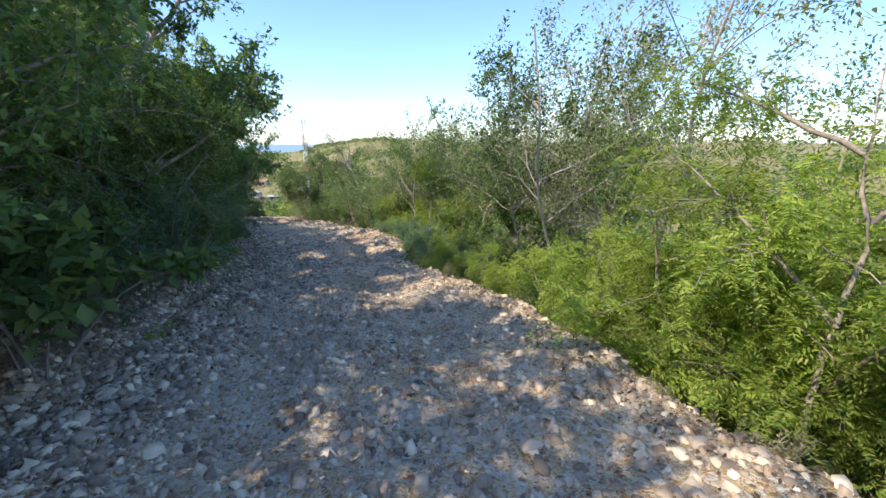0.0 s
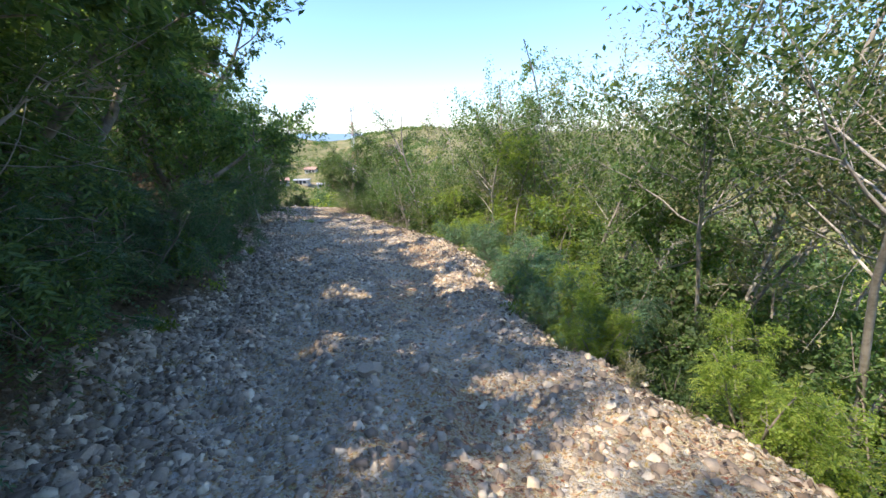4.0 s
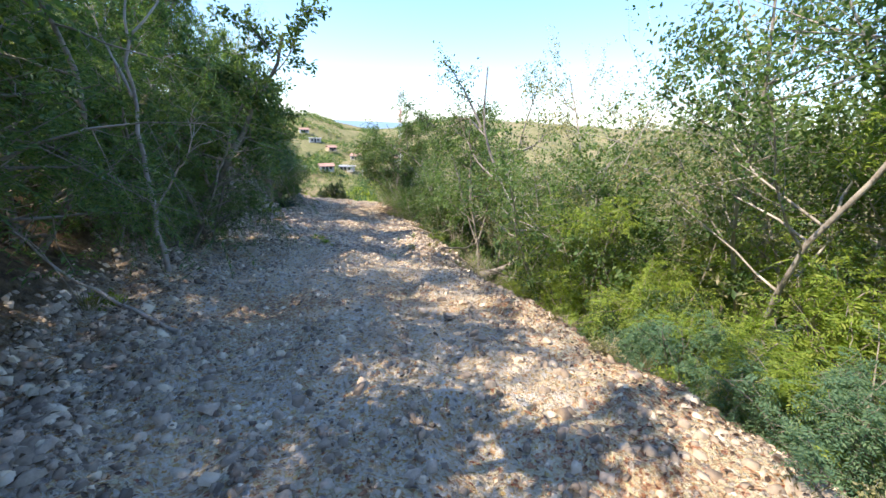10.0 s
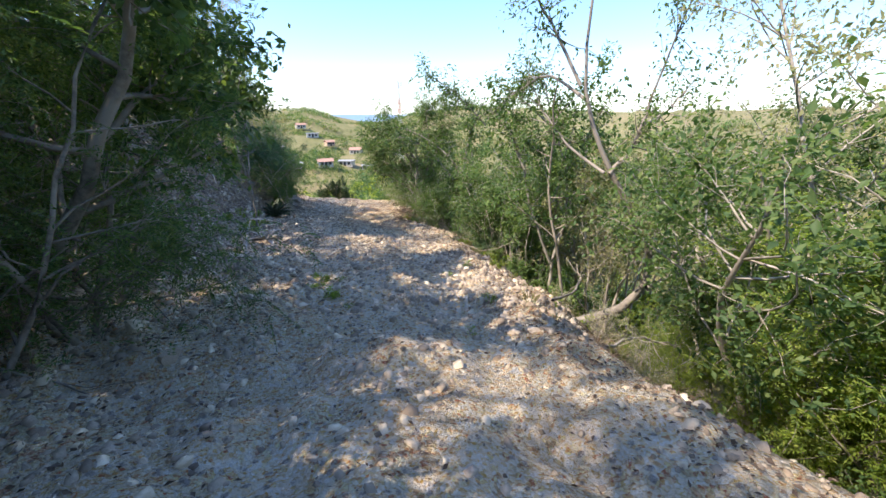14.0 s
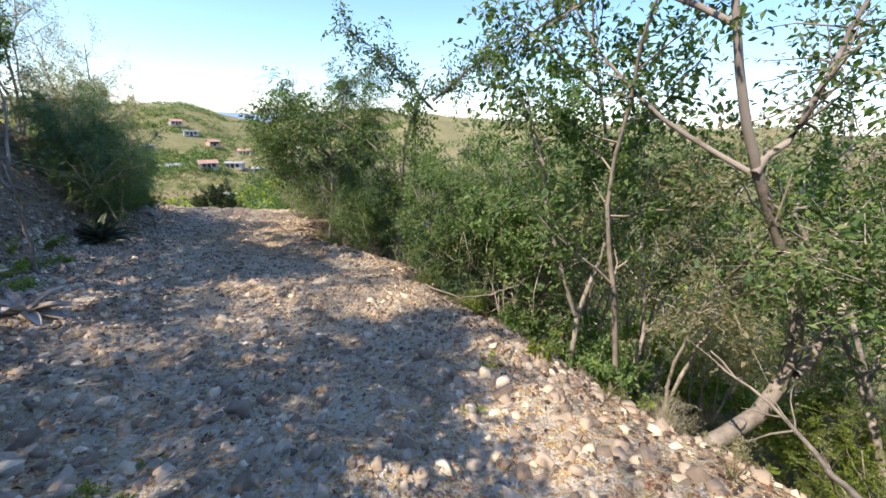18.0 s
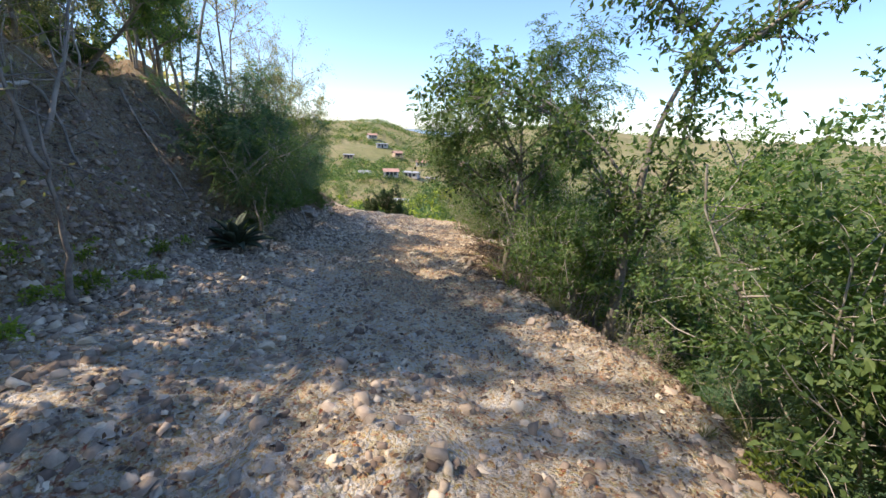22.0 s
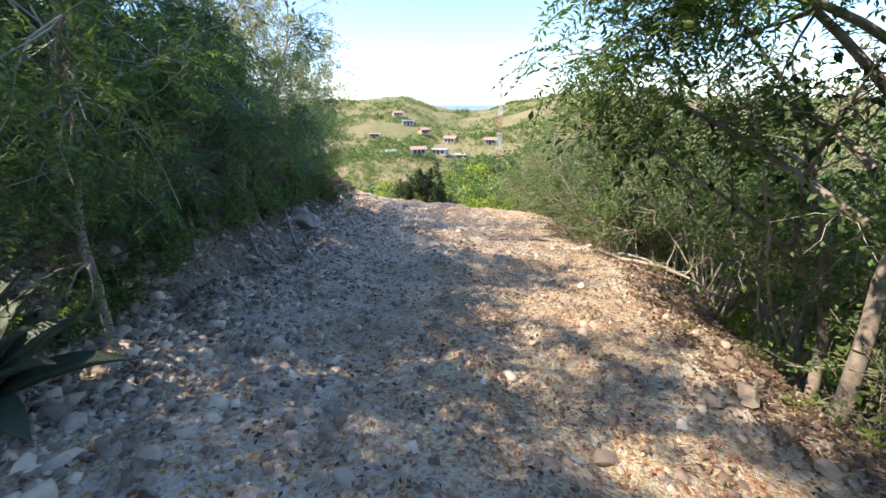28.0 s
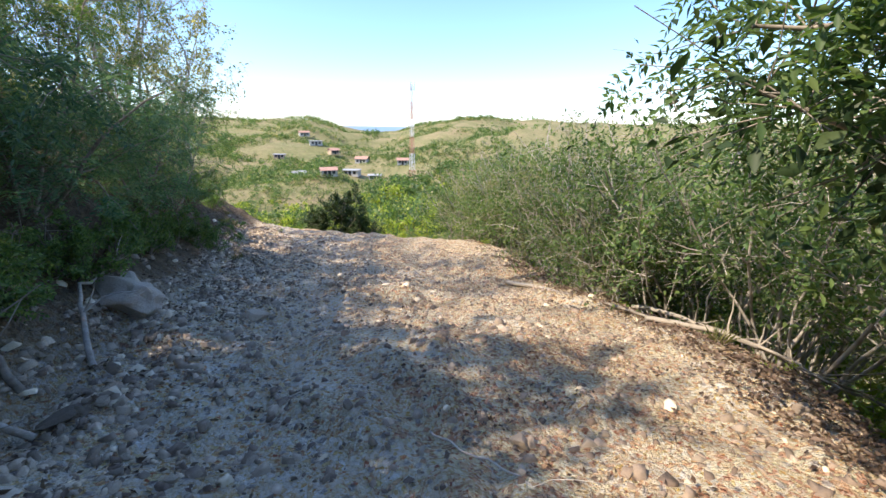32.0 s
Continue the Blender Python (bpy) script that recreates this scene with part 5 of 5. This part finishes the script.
# fallen branches
def fallen(name, label, places, radius, twigs=4, seed=0, material=None):
    """A dry branch through the given places (y, u, height over the ground)."""
    rng = np.random.RandomState(seed)
    pts = np.array([tuple(spot(y, u) + Vector((0, 0, h))) for y, u, h in places])
    s = np.linspace(0, len(pts) - 1, 14)
    line = np.stack([np.interp(s, np.arange(len(pts)), pts[:, k]) for k in range(3)], 1) + rng.normal(size=(14, 3)) * 0.012
    foot = line[0].copy()
    ob = part(name, *tube(line - foot, radius * np.linspace(1, 0.35, 14), 7), material or DRY_WOOD)
    ob.location = Vector(foot)
    for k in range(twigs):
        j = rng.randint(4, 13)
        tp, tr = grow(rng, line[j] - foot, unit(rng.normal(size=3) + unit(line[j] - line[j - 1]) + np.array([0, 0, 0.35])), rng.uniform(0.25, 0.7), radius * 0.4, 0.3, 0, 6)
        part("twig", *tube(tp, tr, 4), material or DRY_WOOD, ob)
    return tagged(ob, label, "branch")


fallen("fallen_branch", "pale dry branch lying at the foot of the bank", ((13.8, -1.4, 0.03), (13.9, -1.9, 0.05), (13.8, -2.4, 0.12), (13.7, -2.8, 0.3)), 0.022, 2, 1)
fallen("dead_stalk", "long curved dry stalk arching down to the ground", ((22.5, -2.2, 0.55), (21.9, -2.25, 0.6), (21.2, -2.2, 0.45), (20.4, -2.1, 0.2), (19.8, -1.9, 0.05), (19.3, -1.5, 0.03)), 0.017, 3, 2)
fallen("fallen_branch", "tangle of dead branches over the valley edge", ((19.6, 2.1, 0.1), (20.2, 2.6, 0.3), (20.9, 3.1, 0.75), (21.6, 3.4, 1.2)), 0.022, 9, 3, BARK)
fallen("fallen_branch", "tangle of dead branches over the valley edge", ((19.0, 2.4, 0.15), (19.8, 3.2, 0.5), (20.4, 4.0, 1.0), (20.9, 4.8, 1.6)), 0.02, 9, 4)
fallen("fallen_log", "thick grey fallen log along the track's edge", ((29.3, 2.75, 0.0), (29.0, 2.85, 0.03), (28.6, 2.95, 0.06), (28.3, 3.05, 0.1)), 0.065, 1, 5, BARK)
fallen("fallen_log", "long thin log lying on the track's edge", ((35.7, 2.3, 0.03), (35.0, 2.75, 0.03), (34.2, 3.15, 0.03), (33.7, 3.4, 0.03)), 0.04, 2, 6, BARK)
fallen("fallen_branch", "heap of dry sticks on the track's edge", ((33.9, 3.2, 0.05), (33.5, 3.6, 0.12), (33.1, 4.0, 0.3), (32.8, 4.3, 0.5)), 0.035, 10, 7, BARK)
fallen("fallen_branch", "heap of dry sticks on the track's edge", ((34.4, 3.4, 0.08), (33.8, 3.7, 0.2), (33.2, 3.8, 0.2), (32.7, 3.8, 0.25)), 0.03, 10, 8, BARK)
fallen("fallen_branch", "dry twigs lying under the bank's shrubs", ((29.2, -2.3, 0.05), (29.6, -2.6, 0.2), (30.0, -2.7, 0.25), (30.3, -3.0, 0.4)), 0.025, 8, 9)
fallen("fallen_branch", "dry twigs lying under the bank's shrubs", ((30.9, -2.0, 0.05), (31.3, -2.3, 0.12), (31.8, -2.4, 0.12)), 0.022, 5, 10)
fallen("fallen_branch", "grey dead branches piled under the shrubs", ((29.8, -1.75, 0.06), (29.9, -2.0, 0.18), (30.1, -2.3, 0.22), (30.2, -2.6, 0.12)), 0.022, 7, 17, BARK)
fallen("fallen_branch", "grey dead branches piled under the shrubs", ((30.3, -1.9, 0.04), (30.1, -2.2, 0.16), (29.9, -2.5, 0.3)), 0.02, 7, 18, DRY_WOOD)
fallen("fallen_branch", "grey dead branches piled under the shrubs", ((30.5, -2.1, 0.05), (30.45, -2.4, 0.2), (30.3, -2.8, 0.28)), 0.024, 6, 19, BARK)
fallen("twig", "thin dry twig lying on the track", ((31.1, 0.2, 0.02), (30.8, 0.55, 0.02), (30.5, 0.75, 0.03)), 0.008, 2, 11)
fallen("twig", "thin dry twig lying on the track", ((30.4, 0.15, 0.02), (30.15, 0.4, 0.03), (29.9, 0.8, 0.02)), 0.009, 3, 12)
fallen("twig", "thin dry twig lying on the track", ((33.6, -0.9, 0.02), (33.2, -0.75, 0.03), (32.9, -0.65, 0.02)), 0.01, 1, 13)
fallen("fallen_branch", "bare pale branch sticking out of the bank", ((15.9, -3.2, 0.2), (15.2, -3.0, 0.45), (14.5, -3.0, 0.55)), 0.025, 4, 14)
fallen("fallen_branch", "bare twisted roots hanging over the valley edge", ((24.6, 2.5, 0.02), (24.3, 2.9, 0.15), (24.0, 3.2, 0.6), (23.9, 3.4, 1.0)), 0.014, 6, 15, BARK)
fallen("fallen_branch", "bare pale branch sticking out of the bank", ((25.4, -4.4, 0.3), (24.6, -4.0, 0.5), (24.0, -3.6, 0.2)), 0.03, 4, 16)


for k in range(13):
    y0 = 20.8 + k * 0.58
    u0 = float(along(EDGE_L, y0)) - 1.5 - 0.3 * math.sin(k * 2.1)
    fallen("hanging_root", "thin dry root hanging down the bare bank", ((y0, u0 - 0.5, 0.25), (y0 + 0.1 * math.sin(k), u0, 0.1), (y0 - 0.15, u0 + 0.5, 0.06), (y0 - 0.1, u0 + 0.5 + 0.3 * (k % 3), 0.04)), 0.014 + 0.006 * (k % 3), 3, 100 + k, BARK)


# the country beyond
def far_bushes(name, label, n, seed, az_lo, az_hi, r_lo, r_hi, material, per=46, tall=(0.9, 2.6)):
    rng = np.random.RandomState(seed)
    az = np.radians(rng.uniform(az_lo, az_hi, n))
    r = r_lo + (r_hi - r_lo) * rng.uniform(0, 1, n) ** 1.25
    x, y = EYE_X - np.sin(az) * r, EYE_Y + np.cos(az) * r
    keep = ((x - along(AXIS, y)) / stretch(y) > 11) | (y > 47)
    x, y, r = x[keep], y[keep], r[keep]
    size = rng.uniform(*tall, len(x)) * (0.7 + 0.5 * np.clip(wave(x, y, 25, 31), -1, 1))
    z = land(x, y)
    n = len(x)
    d = unit(rng.normal(size=(n, per, 3)))
    d[..., 2] = np.abs(d[..., 2]) * 1.1
    rad = rng.uniform(0.45, 1.0, (n, per, 1)) * size[:, None, None]
    lump = 1 + 0.35 * rng.normal(size=(n, per, 1))
    pos = np.stack([x, y, z], 1)[:, None] + d * rad * lump * np.array([0.8, 0.8, 1.0])
    ll = (0.22 + 0.3 * rng.uniform(0, 1, (n, per))) * size[:, None]
    way = d + rng.normal(size=d.shape) * 0.7
    return tagged(swift(name, *leaves(rng, pos.reshape(-1, 3), way.reshape(-1, 3), ll.ravel(), ll.ravel() * 0.8), material), label, "woods", kind="stuff")


far_bushes("far_bushes", "green bushes dotted over the far hills", 6500, 51, 4, 48, 60, 440, LEAF_MID, 28, (0.7, 2.3))
far_bushes("valley_bushes", "dense yellow-green bushes beyond the end of the track", 420, 57, 8, 48, 17, 50, LEAF_LIME, 150, (0.7, 1.5))
far_bushes("far_bushes", "dark bushes dotted over the far hills", 4500, 52, 4, 48, 60, 460, LEAF_DARK, 28, (0.8, 2.6))
far_bushes("far_bushes", "dry dusty scrub on the far hills", 5000, 59, 4, 48, 60, 440, LEAF_GREY, 26, (0.6, 1.8))
far_bushes("valley_bushes", "sunlit yellow-green bushes below the track", 1300, 53, 4, 48, 17, 120, LEAF_LIME, 110, (0.9, 2.0))
far_bushes("valley_bushes", "bushes on the slopes across the valley", 2600, 54, -100, 6, 14, 160, LEAF_MID, 80, (0.9, 2.2))
far_bushes("valley_bushes", "dry dusty bushes on the slopes across the valley", 1700, 55, -100, 6, 14, 200, LEAF_GREY, 70, (0.8, 2.0))
far_bushes("valley_bushes", "sunlit yellow-green bushes on the slopes across the valley", 700, 58, -100, 6, 16, 110, LEAF_LIME, 90, (0.7, 1.7))
far_bushes("far_bushes", "bushes on the far slopes across the valley", 1100, 56, -100, 6, 130, 450, LEAF_MID, 40, (1.2, 3.0))


def slope_bushes(n, seed):
    rng = np.random.RandomState(seed)
    y, u = rng.uniform(-14, 46, n), -9 - 45 * rng.uniform(0, 1, n) ** 1.5
    x = along(AXIS, y) + u * stretch(y)
    size, per = rng.uniform(0.7, 1.7, n), 130
    d = unit(rng.normal(size=(n, per, 3)))
    d[..., 2] = np.abs(d[..., 2])
    pos = np.stack([x, y, land(x, y)], 1)[:, None] + d * size[:, None, None] * rng.uniform(0.4, 1.1, (n, per, 1))
    ll = (0.14 + 0.16 * rng.uniform(0, 1, (n, per))) * size[:, None]
    return tagged(swift("slope_bushes", *leaves(rng, pos.reshape(-1, 3), (d + rng.normal(size=d.shape) * 0.7).reshape(-1, 3), ll.ravel(), ll.ravel() * 0.6), LEAF_GREY), "scrubby bushes on the hillside above the bank", "woods", kind="stuff")


slope_bushes(520, 61)


def box(lo, hi):
    (a, b, c), (d, e, f) = lo, hi
    v = [(a, b, c), (d, b, c), (d, e, c), (a, e, c), (a, b, f), (d, b, f), (d, e, f), (a, e, f)]
    return v, [(0, 3, 2, 1), (4, 5, 6, 7), (0, 1, 5, 4), (1, 2, 6, 5), (2, 3, 7, 6), (3, 0, 4, 7)]


def house(az, r, wide, deep, high, turn, wall, roof, gable, label):
    a = radians(az)
    x, y = EYE_X - math.sin(a) * r, EYE_Y + math.cos(a) * r
    root = new("house")
    root.matrix_basis = Matrix.Translation(rest(x, y, 0.3)) @ pose(0, 0, 0, 0, 0, turn + az)
    wide, deep, high = wide * 0.5, deep * 0.6, high * 0.7
    part("wall", *box((-wide / 2, -deep / 2, 0), (wide / 2, deep / 2, high)), wall, root, even=False)
    w, d = wide / 2 + 0.4, deep / 2 + 0.4
    if gable:
        top = high + deep * 0.22
        v = [(-w, -d, high - 0.05), (w, -d, high - 0.05), (w, 0, top), (-w, 0, top), (w, d, high - 0.05), (-w, d, high - 0.05)]
        v += [(p, q, s + 0.15) for p, q, s in v]
        f = [(6, 7, 8, 9), (9, 8, 10, 11), (0, 3, 2, 1), (3, 5, 4, 2), (0, 1, 7, 6), (4, 5, 11, 10), (1, 2, 8, 7), (2, 4, 10, 8), (3, 0, 6, 9), (5, 3, 9, 11), (0, 1, 2, 3)][:10]
    else:
        v, f = box((-w, -d, high), (w, d, high + 0.2))
    part("roof", v, f, roof, root, even=False)
    for k in (-1, 1):
        cx = k * wide * 0.27
        part("window", *box((cx - 0.55, -deep / 2 - 0.03, 1.0), (cx + 0.55, -deep / 2 + 0.05, 2.1)), DARK_GAP, root, even=False)
    part("door", *box((-0.5, -deep / 2 - 0.04, 0.2), (0.5, -deep / 2 + 0.05, 2.2)), DARK_GAP, root, even=False)
    return tagged(root, label, "house", "houses of the village")


house(29.3, 150, 11, 7, 3.2, 10, WALL_WHITE, ROOF_TILE, True, "low white house with a clay-red gable roof")
house(26.2, 165, 13, 8, 3.4, -15, WALL_WHITE, ROOF_GREY, False, "long white house with a flat grey roof")
house(33.2, 170, 10, 7, 3.0, 20, WALL_WHITE, ROOF_GREY, True, "small white house with a grey sheet roof")
house(30.6, 235, 13, 8, 3.4, 5, WALL_WHITE, ROOF_GREY, False, "pale flat-roofed house on the hillside")
house(28.4, 215, 9, 7, 3.0, 25, WALL_OCHRE, ROOF_TILE, True, "ochre house with a clay roof on the hillside")
house(24.6, 205, 12, 8, 3.6, -20, WALL_WHITE, ROOF_TILE, True, "white house with a clay roof among trees")
house(23.0, 150, 9, 7, 3.0, 0, WALL_WHITE, ROOF_GREY, False, "small white block house among bushes")
house(34.8, 62, 9, 6, 2.8, 30, WALL_OCHRE, ROOF_RED, True, "shed with a bright red sheet roof below the track")
house(27.6, 120, 9, 6, 2.8, -10, WALL_WHITE, ROOF_GREY, False, "small pale house half hidden by bushes")
house(32.0, 280, 12, 8, 3.4, 12, WALL_WHITE, ROOF_TILE, True, "white house high on the far hillside")
house(35.3, 210, 10, 7, 3.0, -8, WALL_OCHRE, ROOF_GREY, False, "ochre block house on the far hillside")
house(19.0, 190, 10, 7, 3.2, 0, WALL_WHITE, ROOF_TILE, True, "white house near the radio mast")


# lattice mast, red and white
def mast(az, r, top_z):
    a = radians(az)
    x, y = EYE_X - math.sin(a) * r, EYE_Y + math.cos(a) * r
    foot = rest(x, y, 0.2)
    high = top_z - foot.z
    root = new("radio_mast")
    root.location = foot
    levels = 12
    for k in range(levels):
        z0, z1 = high * k / levels, high * (k + 1) / levels
        w0, w1 = 1.15 - 0.85 * k / levels, 1.15 - 0.85 * (k + 1) / levels
        legs = [((math.cos(q) * w0, math.sin(q) * w0, z0), (math.cos(q) * w1, math.sin(q) * w1, z1)) for q in (0.5, 2.07, 3.64, 5.21)]
        paint = HAZED_RED_STEEL if (k // 2) % 2 == 0 else WHITE_STEEL
        for i in range(4):
            j = (i + 1) % 4
            part("leg", *tube(legs[i], (0.06, 0.06), 4), paint, root, even=False)
            part("brace", *tube((legs[i][0], legs[j][1]), (0.05, 0.05), 4), paint, root, even=False)
            part("crossbar", *tube((legs[i][1], legs[j][1]), (0.05, 0.05), 4), paint, root, even=False)
    for i in range(3):
        q = 0.4 + i * 2.1
        part("antenna", *tube(((math.cos(q) * 0.9, math.sin(q) * 0.9, high - 2.2), (math.cos(q) * 0.9, math.sin(q) * 0.9, high + 0.3)), (0.18, 0.18), 6), WHITE_STEEL, root)
    return tagged(root, "tall red and white lattice radio mast behind the trees", "mast")


mast(17.7, 145, 10.2)

# the sea on the horizon
ang = np.radians(np.linspace(-20, 75, 60))
ring = [np.stack([EYE_X - np.sin(ang) * r, EYE_Y + np.cos(ang) * r, np.full(60, -41.0)], 1) for r in (1300, 4600)]
i = np.arange(59)
SEA = plain("hazy_sea", (0.16, 0.24, 0.32), 0.35, 0.01, 0.1)
tagged(swift("water", np.concatenate(ring), np.stack([i, i + 1, i + 61, i + 60], 1), SEA), "hazy blue sea on the horizon", "sea", kind="structure")
